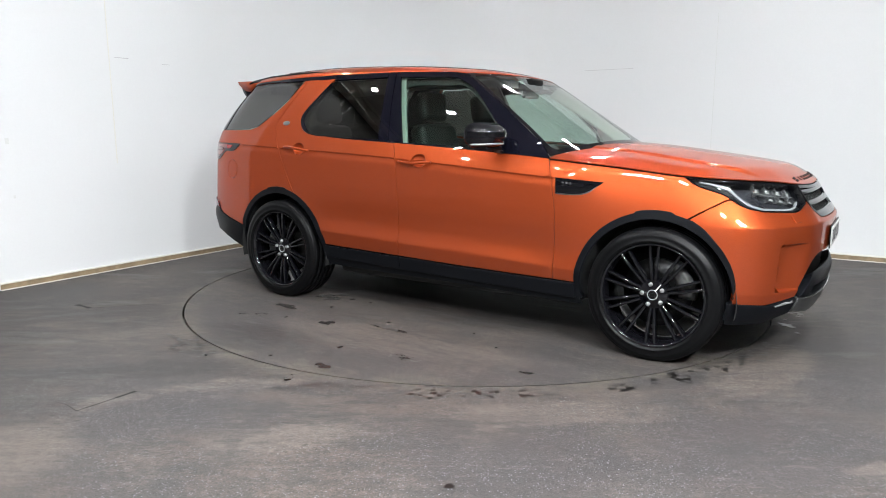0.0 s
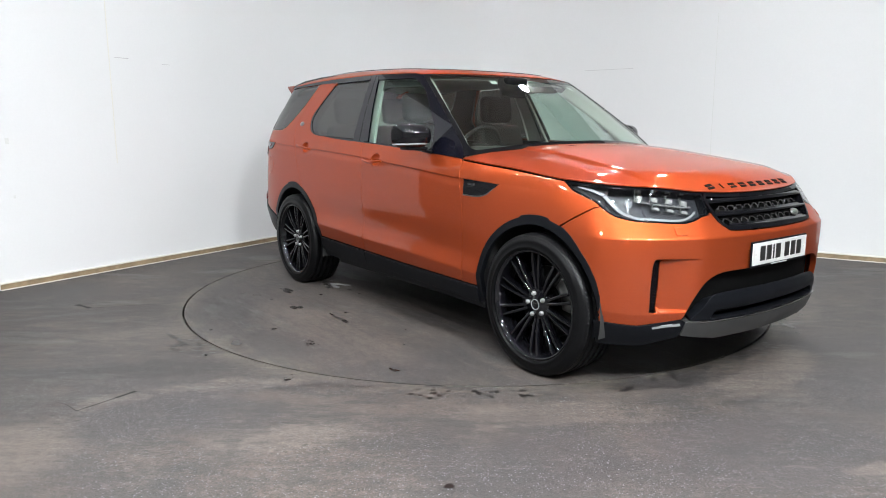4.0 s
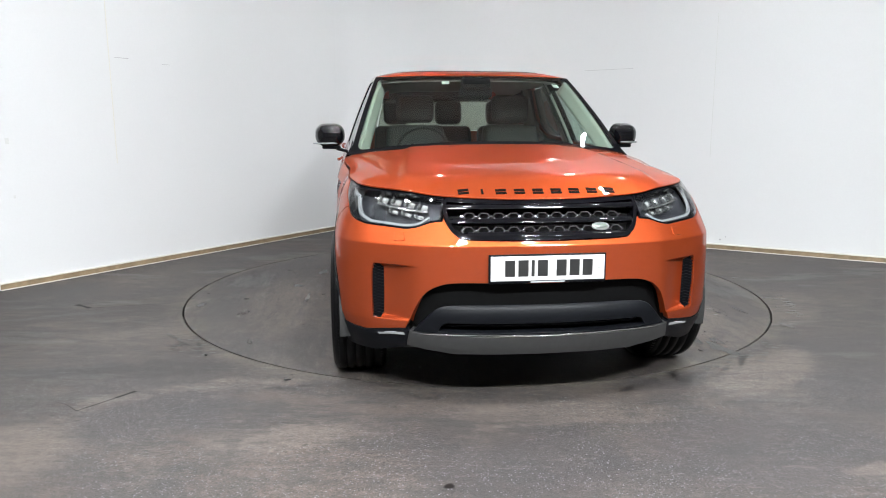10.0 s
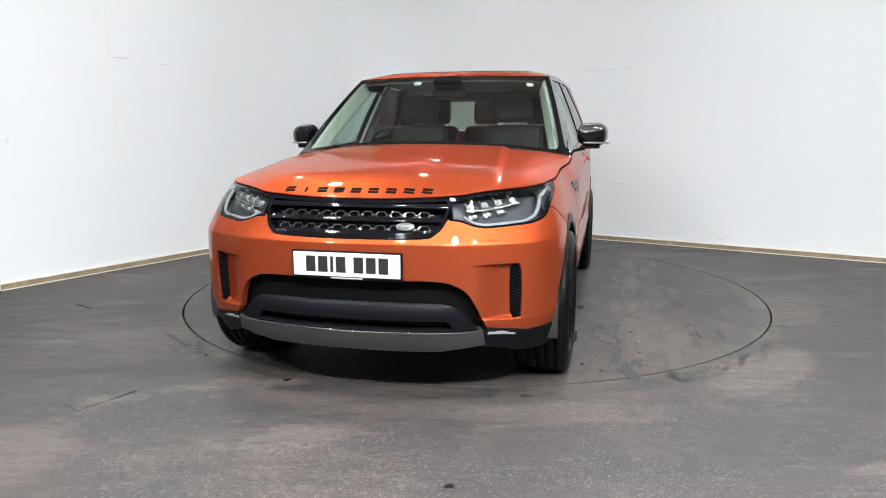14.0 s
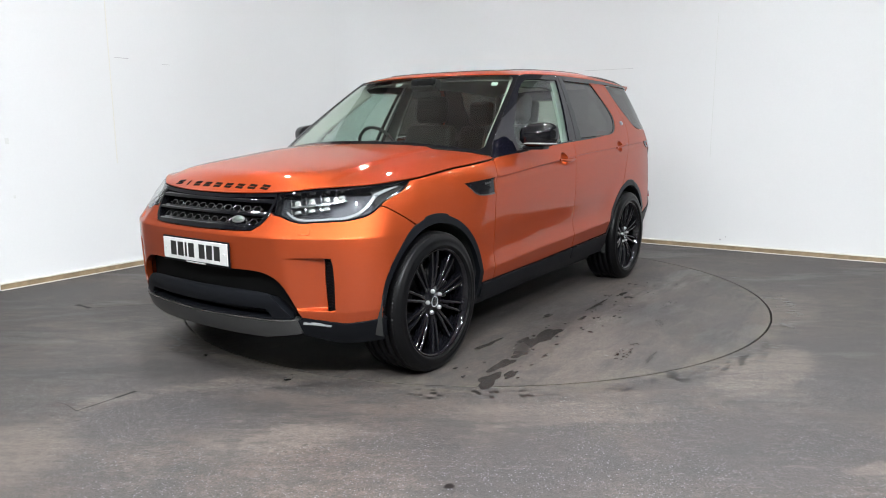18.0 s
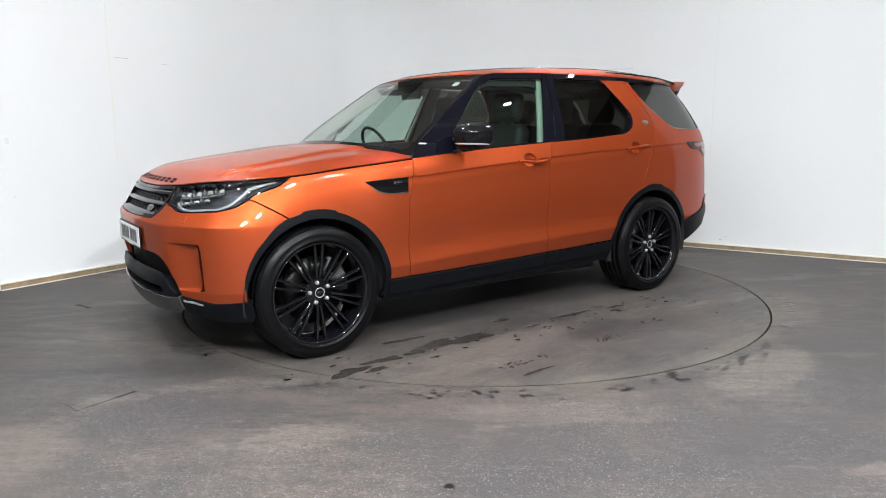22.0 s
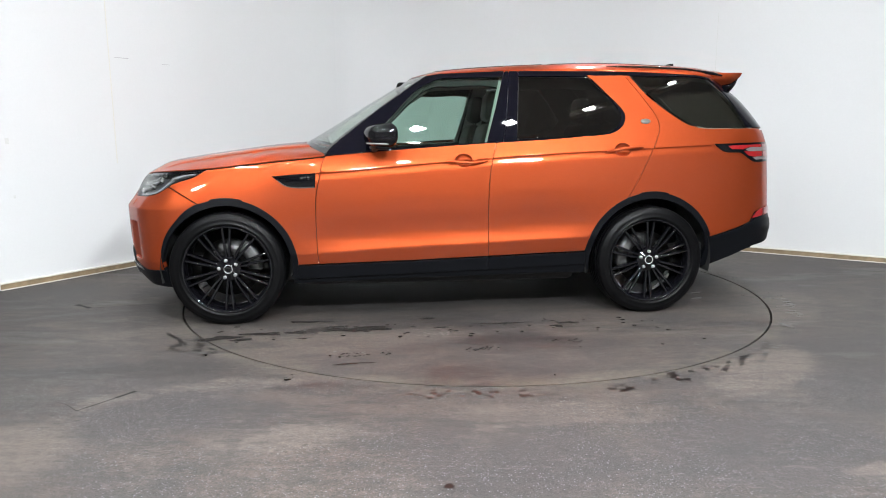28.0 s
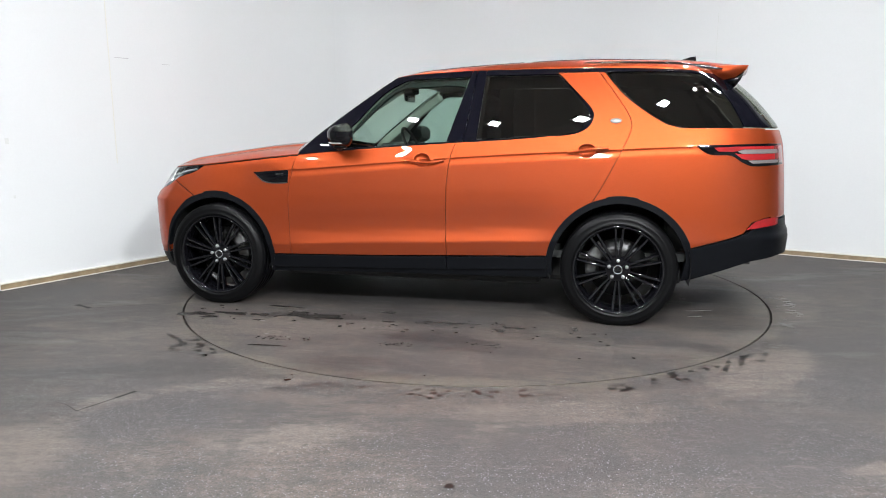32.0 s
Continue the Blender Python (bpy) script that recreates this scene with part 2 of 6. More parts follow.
CHROME = surface("chrome", (0.75, 0.75, 0.76), 0.08, metal=1.0, vary=0.03, bump=0, rough_vary=0.03)
DULL = surface("dull_emblem", (0.03, 0.03, 0.03), 0.6, spec=0.2)
CAST = surface("cast_grey", (0.16, 0.16, 0.16), 0.4, metal=0.5, vary=0.2)
STEEL = surface("brake_steel", (0.03, 0.03, 0.03), 0.35, metal=1.0, vary=0.2)
TINT = glass("tinted_glass", (0.64, 0.80, 0.73), 0.10)
SCREEN = glass("windscreen_glass", (0.76, 0.86, 0.80), 0.17)
PRIVACY = glass("privacy_glass", (0.075, 0.072, 0.064), 0.13)
REAR_GLASS = glass("rear_window_glass", (0.42, 0.45, 0.38))
CLEAR = glass("clear_lens", (0.9, 0.92, 0.93))
SEAT = surface("dark_leather", (0.010, 0.0098, 0.0094), 0.55, spec=0.2, grain=120, vary=0.2, bump=0.1)
CREAM = surface("cream_trim", (0.36, 0.365, 0.33), 0.7, grain=150, vary=0.05)
LINING = surface("grey_trim", (0.014, 0.0145, 0.014), 0.7, grain=150, vary=0.08)
DASH = surface("dark_dashboard", (0.034, 0.036, 0.035), 0.55, grain=200, vary=0.15, bump=0.1)
LAMP = glow("led_panel", (0.93, 0.975, 1.0), LAMP_POWER)


# ---- mesh helpers ----
def part(name, bm, material, parent, label="", smooth=True):
    """Links a bmesh as one mesh object under a thing or part."""
    me = bpy.data.meshes.new(name)
    bm.to_mesh(me)
    bm.free()
    me.materials.append(material)
    if smooth:
        me.shade_smooth()
    ob = new(name, me)
    ob.parent = parent
    if label:
        tagged(ob, label)
    return ob


def box(bm, lo, hi, bevel=0.0, m=None, segments=2):
    made = bmesh.ops.create_cube(bm, size=1.0)["verts"]
    size = [h - l for l, h in zip(lo, hi)]
    for v in made:
        v.co = Vector([l + (c + 0.5) * d for l, c, d in zip(lo, v.co, size)])
    if bevel:
        edges = list({e for v in made for e in v.link_edges})
        made = bmesh.ops.bevel(bm, geom=edges, offset=bevel, segments=segments, affect="EDGES", profile=0.5)["verts"]
    if m is not None:
        bmesh.ops.transform(bm, matrix=m, verts=made)
    return made


def block(name, lo, hi, material, parent=None, bevel=0.0, m=None, label="", smooth=False):
    bm = bmesh.new()
    box(bm, lo, hi, bevel, m)
    return part(name, bm, material, parent, label, smooth)


def tube(bm, pts, radius, sides=8, flat=1.0):
    """A round bar along points, closed at both ends."""
    pts = [Vector(p) for p in pts]
    rings = []
    for i, p in enumerate(pts):
        d = (pts[min(i + 1, len(pts) - 1)] - pts[max(i - 1, 0)]).normalized()
        a = d.cross(Vector((0, 0, 1)))
        a = a.normalized() if a.length > 1e-4 else Vector((1, 0, 0))
        b = a.cross(d)
        rr = radius[i] if isinstance(radius, (list, tuple)) else radius
        rings.append([bm.verts.new(p + rr * (math.cos(k * 2 * math.pi / sides) * a + flat * math.sin(k * 2 * math.pi / sides) * b)) for k in range(sides)])
    for r0, r1 in zip(rings, rings[1:]):
        for k in range(sides):
            bm.faces.new((r0[k], r0[(k + 1) % sides], r1[(k + 1) % sides], r1[k]))
    bm.faces.new(rings[0])
    bm.faces.new(rings[-1][::-1])


def lathe(bm, profile, segments=64, close=False):
    """Turns (radius, y) points round the y axis."""
    rings = [[bm.verts.new((r * math.cos(2 * math.pi * k / segments), y, r * math.sin(2 * math.pi * k / segments))) for k in range(segments)] for r, y in profile]
    pairs = list(zip(rings, rings[1:])) + ([(rings[-1], rings[0])] if close else [])
    for a, b in pairs:
        for k in range(segments):
            bm.faces.new((a[k], a[(k + 1) % segments], b[(k + 1) % segments], b[k]))
    return rings


def ease(a, b, x):
    t = np.clip((np.asarray(x, float) - a) / (b - a), 0, 1)
    return t * t * (3 - 2 * t)


def spline(xs, ys):
    """A smooth curve through points that does not overshoot."""
    xs, ys = np.asarray(xs, float), np.asarray(ys, float)
    h, d = np.diff(xs), np.diff(ys) / np.diff(xs)
    m = np.concatenate([[d[0]], np.where(d[1:] * d[:-1] > 0, 2 * d[1:] * d[:-1] / np.where(d[1:] + d[:-1] == 0, 1, d[1:] + d[:-1]), 0), [d[-1]]])

    def at(x):
        x = np.clip(np.asarray(x, float), xs[0], xs[-1])
        i = np.clip(np.searchsorted(xs, x) - 1, 0, len(h) - 1)
        t = (x - xs[i]) / h[i]
        return ((2 * t**3 - 3 * t**2 + 1) * ys[i] + (t**3 - 2 * t**2 + t) * h[i] * m[i] + (3 * t**2 - 2 * t**3) * ys[i + 1] + (t**3 - t**2) * h[i] * m[i + 1])
    return at


def curve(pts, step=0.02):
    """Points along a smooth open curve through pts."""
    p = np.asarray(pts, float)
    q = np.vstack([2 * p[0] - p[1], p, 2 * p[-1] - p[-2]])
    out = []
    for i in range(1, len(q) - 2):
        n = max(2, int(np.linalg.norm(q[i + 1] - q[i]) / step))
        t = np.arange(n)[:, None] / n
        out.append(0.5 * (2 * q[i] + (q[i + 1] - q[i - 1]) * t + (2 * q[i - 1] - 5 * q[i] + 4 * q[i + 1] - q[i + 2]) * t**2 + (3 * q[i] - q[i - 1] - 3 * q[i + 1] + q[i + 2]) * t**3))
    return [tuple(r) for r in np.vstack(out + [p[-1:]])]


def arc(cx, cz, r, a0, a1, n=24):
    return [(cx + r * math.cos(radians(a0 + (a1 - a0) * i / n)), cz + r * math.sin(radians(a0 + (a1 - a0) * i / n))) for i in range(n + 1)]


# ---- the car body's shell: a plan line, drawn in by height ----
PLAN = [(-2.63, 0), (-2.61, 0.35), (-2.55, 0.60), (-2.42, 0.79), (-2.2, 0.895), (-1.9, 0.945), (-1.46, 0.968), (-0.9, 0.975), (0, 0.977), (0.8, 0.977),
        (1.2, 0.975), (1.55, 0.972), (1.75, 0.968), (1.90, 0.938), (2.04, 0.838), (2.168, 0.635), (2.219, 0.5), (2.252, 0.26), (2.260, 0)]
LINE = np.array(curve([(-2.61, -0.35)] + PLAN + [(2.244, -0.26)], 0.01))
LINE = LINE[LINE[:, 1] >= 0]
RUN = np.concatenate([[0], np.cumsum(np.hypot(*np.diff(LINE, axis=0).T))])
GIRTH = RUN[-1]
shoulder = spline([-2.6, -1.89, -1.33, -0.575, 0.19, 0.84, 2.3], [1.20, 1.185, 1.16, 1.123, 1.067, 1.016, 0.94])
crease = spline([-2.6, -0.775, -0.27, 0.2, 0.84, 2.3], [0.60, 0.547, 0.524, 0.509, 0.477, 0.41])


def upper_in(q, x):
    """Drawn in above the shoulder line; the fold softens into the front wing's crown."""
    k = 0.5 * (q + np.sqrt(q**2 + (0.13 * ease(0.86, 1.25, x)) ** 2))
    return 0.32 * k + (0.15 + 1.1 * ease(0.95, 1.3, x)) * k**2


lower_in = spline([-0.40, -0.30, -0.24, -0.19, -0.13, -0.07, -0.012, 0.0, 0.012, 0.05, 0.10, 0.16, 0.24, 0.34],
                  [0.13, 0.085, 0.062, 0.048, 0.034, 0.018, 0.003, 0.0005, 0.003, 0.012, 0.019, 0.016, 0.006, 0.0])


def side_in(x, z):
    low = lower_in(z - crease(x))
    q = z - shoulder(x)
    tuck = 0.007 * ease(-0.06, -0.012, q) * ease(-0.001, -0.010, q) * ease(1.10, 0.95, x) * ease(-2.1, -1.8, x)
    lean = 0.09 * np.clip(np.minimum(z, shoulder(x)) - 0.68, 0, 1) ** 2 * ease(1.75, 1.2, x)
    return upper_in(q, x) + lean + tuck + np.where(z > crease(x), low * ease(-1.25, -0.75, x) * ease(1.15, 0.65, x), low)


front_in = spline([0.15, 0.22, 0.27, 0.32, 0.38, 0.45, 0.6, 0.70, 0.75, 0.779, 0.786, 0.793, 0.82, 0.86, 0.93, 1.0, 1.06, 1.2],
                  [0.16, 0.10, 0.065, 0.042, 0.028, 0.019, 0.009, 0.0045, 0.003, 0.0025, 0.0055, 0.011, 0.032, 0.060, 0.10, 0.145, 0.20, 0.33])
rear_in = spline([0.2, 0.3, 0.4, 0.47, 0.6, 0.64, 0.75, 0.98, 1.2, 1.297, 1.385, 1.485, 1.607, 1.72, 1.85],
                 [0.14, 0.08, 0.03, 0.005, 0.0, 0.022, 0.03, 0.045, 0.068, 0.098, 0.158, 0.24, 0.37, 0.50, 0.66])
cabin_in = spline([-2.6, -0.8, 0.15, 0.75, 1.2], [0.0, 0.0, 0.020, 0.038, 0.06])


def lamp_in(z):
    """Drawn in above the bumper's fold, softly."""
    q = np.minimum(np.asarray(z, float), 1.09) - 0.80
    return 0.5 * (q + np.sqrt(q**2 + 0.06**2))


def shell(f, z):
    """The body's outside: f runs along the plan line from the middle of the front (left side above 0), z is the height."""
    f, z = np.asarray(f, float), np.asarray(z, float)
    run = GIRTH - np.abs(f)
    x, y = np.interp(run, RUN, LINE[:, 0]), np.interp(run, RUN, LINE[:, 1])
    inset = side_in(x, z) + cabin_in(x) * ease(1.05, 1.22, z) + 0.14 * ease(0.84, 1.6, x) * lamp_in(z) + 0.13 * ease(1.5, 1.8, x) * lamp_in(z)
    xs = x - front_in(z) * ease(1.3, 2.2, x) + rear_in(z) * ease(-1.7, -2.56, x)
    return np.stack([xs, np.sign(f) * y * (1 - inset / 0.977), z], -1)


def shell_rear(g, z):
    return shell(np.where(np.asarray(g, float) >= 0, GIRTH - np.abs(g), np.abs(g) - GIRTH), z)


FS = np.linspace(0.001, GIRTH - 0.001, 1500)


def X(x, z):
    """Plan-line place of the left side's point at x."""
    return (float(np.interp(-x, -shell(FS, np.full_like(FS, z))[:, 0], FS)), z)


def Y(y, z):
    """Plan-line place of the front's point at y."""
    fs = FS[:500]
    ys = np.maximum.accumulate(shell(fs, np.full_like(fs, z))[:, 1])
    return (math.copysign(float(np.interp(abs(y), ys, fs)), y), z)


def G(y, z):
    """Place on the rear's line of the point at y."""
    return (math.copysign(float(np.interp(abs(y), *(lambda s: (np.maximum.accumulate(s[:, 1]), FS[:500]))(shell_rear(FS[:500], np.full(500, z))))), y), z)


def inside(poly, pts):
    x, y = pts[:, 0], pts[:, 1]
    r = np.zeros(len(pts), bool)
    a = np.asarray(poly)
    for (x0, y0), (x1, y1) in zip(a, np.roll(a, -1, 0)):
        cross = (y0 > y) != (y1 > y)
        r ^= cross & (x < (x1 - x0) * (y - y0) / ((y1 - y0) if y1 != y0 else 1e-9) + x0)
    return r


def dense(poly, step):
    out = []
    a = np.asarray(poly, float)
    for p, q in zip(a, np.roll(a, -1, 0)):
        n = max(1, int(np.ceil(np.linalg.norm(q - p) / step)))
        out += [p + (q - p) * i / n for i in range(n)]
    return np.array(out)


def shrink(poly, gap):
    a = np.asarray(poly, float)
    keep = np.linalg.norm(a - np.roll(a, 1, 0), axis=1) > 1e-5
    a = a[keep]
    area = np.sum(a[:, 0] * np.roll(a[:, 1], -1) - a[:, 1] * np.roll(a[:, 0], -1))
    e = np.roll(a, -1, 0) - a
    n = np.stack([-e[:, 1], e[:, 0]], -1) / np.maximum(np.linalg.norm(e, axis=1, keepdims=True), 1e-9) * np.sign(area)
    v = n + np.roll(n, 1, 0)
    v /= np.maximum(np.sum(v * v, 1, keepdims=True), 0.5) / 2
    return a + v * gap


from mathutils.geometry import delaunay_2d_cdt


def panel(name, outline, material, parent, surf=shell, holes=(), off=0.0, flange=0.014, pitch=0.035, gap=0.003, rows=(), insets=(), side=1, out=None, label="", step=0.022):
    """A curved panel: an outline on a surface, filled, with turned-in edges. side -1 mirrors it to the car's right."""
    poly = dense(shrink(outline, gap) if gap else outline, step)
    rings = [poly] + [dense(shrink(h, -gap) if gap else h, step) for h in holes]
    lo, hi = poly.min(0), poly.max(0)
    gx, gy = np.meshgrid(np.arange(lo[0] + pitch / 2, hi[0], pitch), np.arange(lo[1] + pitch / 2, hi[1], pitch))
    grid = np.stack([gx.ravel(), gy.ravel()], -1)
    keep = inside(poly, grid)
    for h in rings[1:]:
        keep &= ~inside(h, grid)
    grid = grid[keep]
    near = np.min(np.linalg.norm(grid[:, None] - np.vstack(rings)[None], axis=2), axis=1) if len(grid) else np.zeros(0)
    grid = grid[near > max(pitch * 0.25, max(insets, default=0) + pitch * 0.3)]
    verts, edges = [], []
    for r in rings:
        n0 = len(verts)
        verts += [Vector(p) for p in r]
        edges += [(n0 + i, n0 + (i + 1) % len(r)) for i in range(len(r))]
    verts += [Vector(p) for p in grid]
    for d in insets:
        ring = dense(shrink(outline, d), step)
        n0 = len(verts)
        verts += [Vector(p) for p in ring]
        edges += [(n0 + i, n0 + (i + 1) % len(ring)) for i in range(len(ring))]
    for fn in rows:
        xs = np.arange(lo[0], hi[0], pitch)
        line = np.stack([xs, fn(xs)], -1)
        fit = inside(poly, line)
        for h in rings[1:]:
            fit &= ~inside(h, line)
        fit &= np.min(np.linalg.norm(line[:, None] - np.vstack(rings)[None], axis=2), axis=1) > 0.003
        n0 = len(verts)
        verts += [Vector(p) for p in line]
        edges += [(n0 + i, n0 + i + 1) for i in range(len(line) - 1) if fit[i] and fit[i + 1]]
    vs, _, fs, *_ = delaunay_2d_cdt(verts, edges, [], 0, 1e-6)
    ab = np.array([tuple(v) for v in vs])
    tri = np.array([f for f in fs if len(f) == 3], int).reshape(-1, 3)
    if not len(tri):
        raise ValueError(f'{name} {poly[:6]} {len(vs)} {len(fs)}')
    mid = ab[tri].mean(1)
    ok = inside(poly, mid)
    for h in rings[1:]:
        ok &= ~inside(h, mid)
    tri = tri[ok]
    a, b = ab[:, 0], ab[:, 1]
    e = 0.002
    at = surf(a, b)
    nor = np.cross(surf(a + e, b) - surf(a - e, b), surf(a, b + e) - surf(a, b - e))
    nor /= np.maximum(np.linalg.norm(nor, axis=1, keepdims=True), 1e-12)
    away = np.tile(np.asarray(out, float), (len(at), 1)) if out is not None else at - np.stack([np.clip(at[:, 0], -1.6, 1.4), np.zeros(len(at)), at[:, 2]], -1)
    nor *= np.where(np.sum(nor * away, 1, keepdims=True) < 0, -1, 1)
    at = at + nor * off
    face = np.cross(at[tri[:, 1]] - at[tri[:, 0]], at[tri[:, 2]] - at[tri[:, 0]])
    flip = np.sum(face * nor[tri[:, 0]], 1) < 0
    tri[flip] = tri[flip][:, ::-1]
    # turned-in edge
    count = {}
    for t in tri:
        for i in range(3):
            count.setdefault(tuple(sorted((t[i], t[(i + 1) % 3]))), []).append((t[i], t[(i + 1) % 3]))
    rim = [v[0] for v in count.values() if len(v) == 1]
    P, N, faces = list(at), list(nor), [list(t) for t in tri]
    sway = {}
    for i, j in rim:
        d = np.cross(at[j] - at[i], nor[i])
        d /= max(np.linalg.norm(d), 1e-9)
        for k in (i, j):
            sway[k] = sway.get(k, 0) + d
    lower = {}
    for k, d in sway.items():
        d = d / max(np.linalg.norm(d), 1e-9)
        lower[k] = len(P)
        P += [at[k] + (d - nor[k]) * 0.0015, at[k] + d * 0.0015 - nor[k] * flange]
        N += [d, d]
    for i, j in rim:
        faces += [[j, i, lower[i], lower[j]], [lower[j], lower[i], lower[i] + 1, lower[j] + 1]]
    P, N = np.array(P), np.array(N)
    if side < 0:
        P[:, 1] *= -1
        N[:, 1] *= -1
        faces = [f[::-1] for f in faces]
    me = bpy.data.meshes.new(name)
    used = np.unique(np.concatenate([np.array(f) for f in faces]))
    index = np.zeros(len(P), int)
    index[used] = np.arange(len(used))
    P, N = P[used], N[used]
    me.from_pydata(P.tolist(), [], [[int(index[k]) for k in f] for f in faces])
    me.shade_smooth()
    me.normals_split_custom_set_from_vertices(N.tolist())
    me.materials.append(material)
    ob = new(name, me)
    ob.parent = parent
    if label:
        tagged(ob, label)
    return ob


def sheet(name, fn, nu, nv, material, parent, thick=0.006, label="", u=(-1, 1), v=(0, 1)):
    """A grid over fn(u, v), given thickness inward."""
    uu, vv = np.meshgrid(np.linspace(*u, nu), np.linspace(*v, nv))
    at = fn(uu.ravel(), vv.ravel())
    bm = bmesh.new()
    vs = [bm.verts.new(p) for p in at]
    for j in range(nv - 1):
        for i in range(nu - 1):
            k = j * nu + i
            bm.faces.new((vs[k], vs[k + 1], vs[k + nu + 1], vs[k + nu]))
    bm.normal_update()
    if thick:
        ob = part(name, bm, material, parent, label)
        mod = ob.modifiers.new("thickness", "SOLIDIFY")
        mod.thickness, mod.offset = thick, -1
        return ob
    return part(name, bm, material, parent, label)


# ---- the room ----
UP_L, UP_R = Vector((0.4985, 0.8669, 0)), Vector((0.8669, -0.4985, 0))
CORNER = Vector((-1.289, 4.299, 0))
ROOM_A, ROOM_B, ROOM_H, COVE = 12.5, 12.0, 4.2, 0.95
WHITE_A, WHITE_B, WHITE_H = 5.20, 7.3, 3.35


def room_point(a, b, z=0.0):
    """a metres along the first wall from the corner, b along the second."""
    return CORNER - UP_L * a + UP_R * b + Vector((0, 0, z))


def prism(name, pts, z0, z1, material, label, kind="structure", parent=None):
    bm = bmesh.new()
    lo, hi = [bm.verts.new((p[0], p[1], z0)) for p in pts], [bm.verts.new((p[0], p[1], z1)) for p in pts]
    n = len(pts)
    for i in range(n):
        bm.faces.new((lo[i], lo[(i + 1) % n], hi[(i + 1) % n], hi[i]))
    bm.faces.new(hi)
    bm.faces.new(lo[::-1])
    bmesh.ops.recalc_face_normals(bm, faces=bm.faces)
    return tagged(part(name, bm, material, parent, "", False), label, kind=kind)


def cove(r, n=18):
    """The rounded inner corner between the two walls, at distance r - COVE in front of it."""
    c = room_point(COVE, COVE)
    return [c + r * (UP_L * math.cos(t) - UP_R * math.sin(t)) for t in [math.pi / 2 * (1 - i / n) for i in range(n + 1)]]


# the unseen grey bands above WHITE_H are added to darken the bonnet's reflections
prism("wall_west", [room_point(COVE, 0), room_point(WHITE_A, 0), room_point(WHITE_A, -0.15), room_point(COVE, -0.15)], 0, WHITE_H, WALL, "white painted studio wall with faint seams and scuffs")
prism("wall_west_top", [room_point(COVE, 0), room_point(WHITE_A, 0), room_point(WHITE_A, -0.15), room_point(COVE, -0.15)], WHITE_H, ROOM_H, BACK, "unseen plain grey wall band, added above the white studio wall")
prism("wall_north", [room_point(0, COVE), room_point(0, WHITE_B), room_point(-0.15, WHITE_B), room_point(-0.15, COVE)], 0, WHITE_H, WALL, "white painted studio wall with a few scratches")
prism("wall_north_top", [room_point(0, COVE), room_point(0, WHITE_B), room_point(-0.15, WHITE_B), room_point(-0.15, COVE)], WHITE_H, ROOM_H, BACK, "unseen plain grey wall band, added above the white studio wall")
wall_corner = prism("wall_corner", cove(COVE) + cove(COVE + 0.15)[::-1], 0, WHITE_H, WALL, "rounded white painted studio wall corner")
prism("wall_corner_top", cove(COVE) + cove(COVE + 0.15)[::-1], WHITE_H, ROOM_H, BACK, "unseen plain grey wall band, added above the white studio wall")
wall_corner.data.shade_smooth()
wall_corner.data.set_sharp_from_angle(angle=radians(30))
prism("wall_west_end", [room_point(WHITE_A, 0), room_point(ROOM_A, 0), room_point(ROOM_A, -0.15), room_point(WHITE_A, -0.15)], 0, ROOM_H, BACK, "plain grey wall past the white studio wall")
prism("wall_north_end", [room_point(0, WHITE_B), room_point(0, ROOM_B), room_point(-0.15, ROOM_B), room_point(-0.15, WHITE_B)], 0, ROOM_H, BACK, "plain grey wall past the white studio wall")
prism("wall_south", [room_point(ROOM_A, -0.15), room_point(ROOM_A, ROOM_B + 0.15), room_point(ROOM_A + 0.15, ROOM_B + 0.15), room_point(ROOM_A + 0.15, -0.15)], 0, ROOM_H, BACK, "plain grey wall behind the camera")
prism("wall_east", [room_point(-0.15, ROOM_B), room_point(ROOM_A, ROOM_B), room_point(ROOM_A, ROOM_B + 0.15), room_point(-0.15, ROOM_B + 0.15)], 0, ROOM_H, BACK, "plain grey wall beside the camera")
prism("ceiling", [room_point(-0.2, -0.2), room_point(ROOM_A + 0.2, -0.2), room_point(ROOM_A + 0.2, ROOM_B + 0.2), room_point(-0.2, ROOM_B + 0.2)], ROOM_H, ROOM_H + 0.1, CEIL, "plain grey ceiling")

TABLE_R, SLOT_W = 2.247, 0.014


def ring_plate(name, outer, inner_r, z, material, label):
    """A floor sheet with a round opening."""
    bm = bmesh.new()
    n = 160
    ring = [bm.verts.new((inner_r * math.cos(2 * math.pi * i / n), inner_r * math.sin(2 * math.pi * i / n), z)) for i in range(n)]
    low = [bm.verts.new((v.co.x, v.co.y, z - 0.06)) for v in ring]
    far = [bm.verts.new((outer * math.cos(2 * math.pi * i / n), outer * math.sin(2 * math.pi * i / n), z)) for i in range(n)]
    for i in range(n):
        j = (i + 1) % n
        bm.faces.new((ring[i], far[i], far[j], ring[j]))
        bm.faces.new((ring[j], low[j], low[i], ring[i]))
    return tagged(part(name, bm, material, None, "", False), label, kind="structure")


ring_plate("floor", 13.5, TABLE_R + SLOT_W / 2, 0.0, FLOOR, "worn grey concrete floor with stains and damp patches")
bm = bmesh.new()
bmesh.ops.create_circle(bm, cap_ends=True, segments=96, radius=TABLE_R + 0.2, matrix=pose(0, 0, -0.06))
tagged(part("turntable_pit", bm, PIT, None, "", False), "dark pit under the turntable", kind="structure")

turntable = new("turntable", None)
tagged(turntable, "round concrete-topped car turntable flush with the floor", "turntable")
bm = bmesh.new()
n = 160
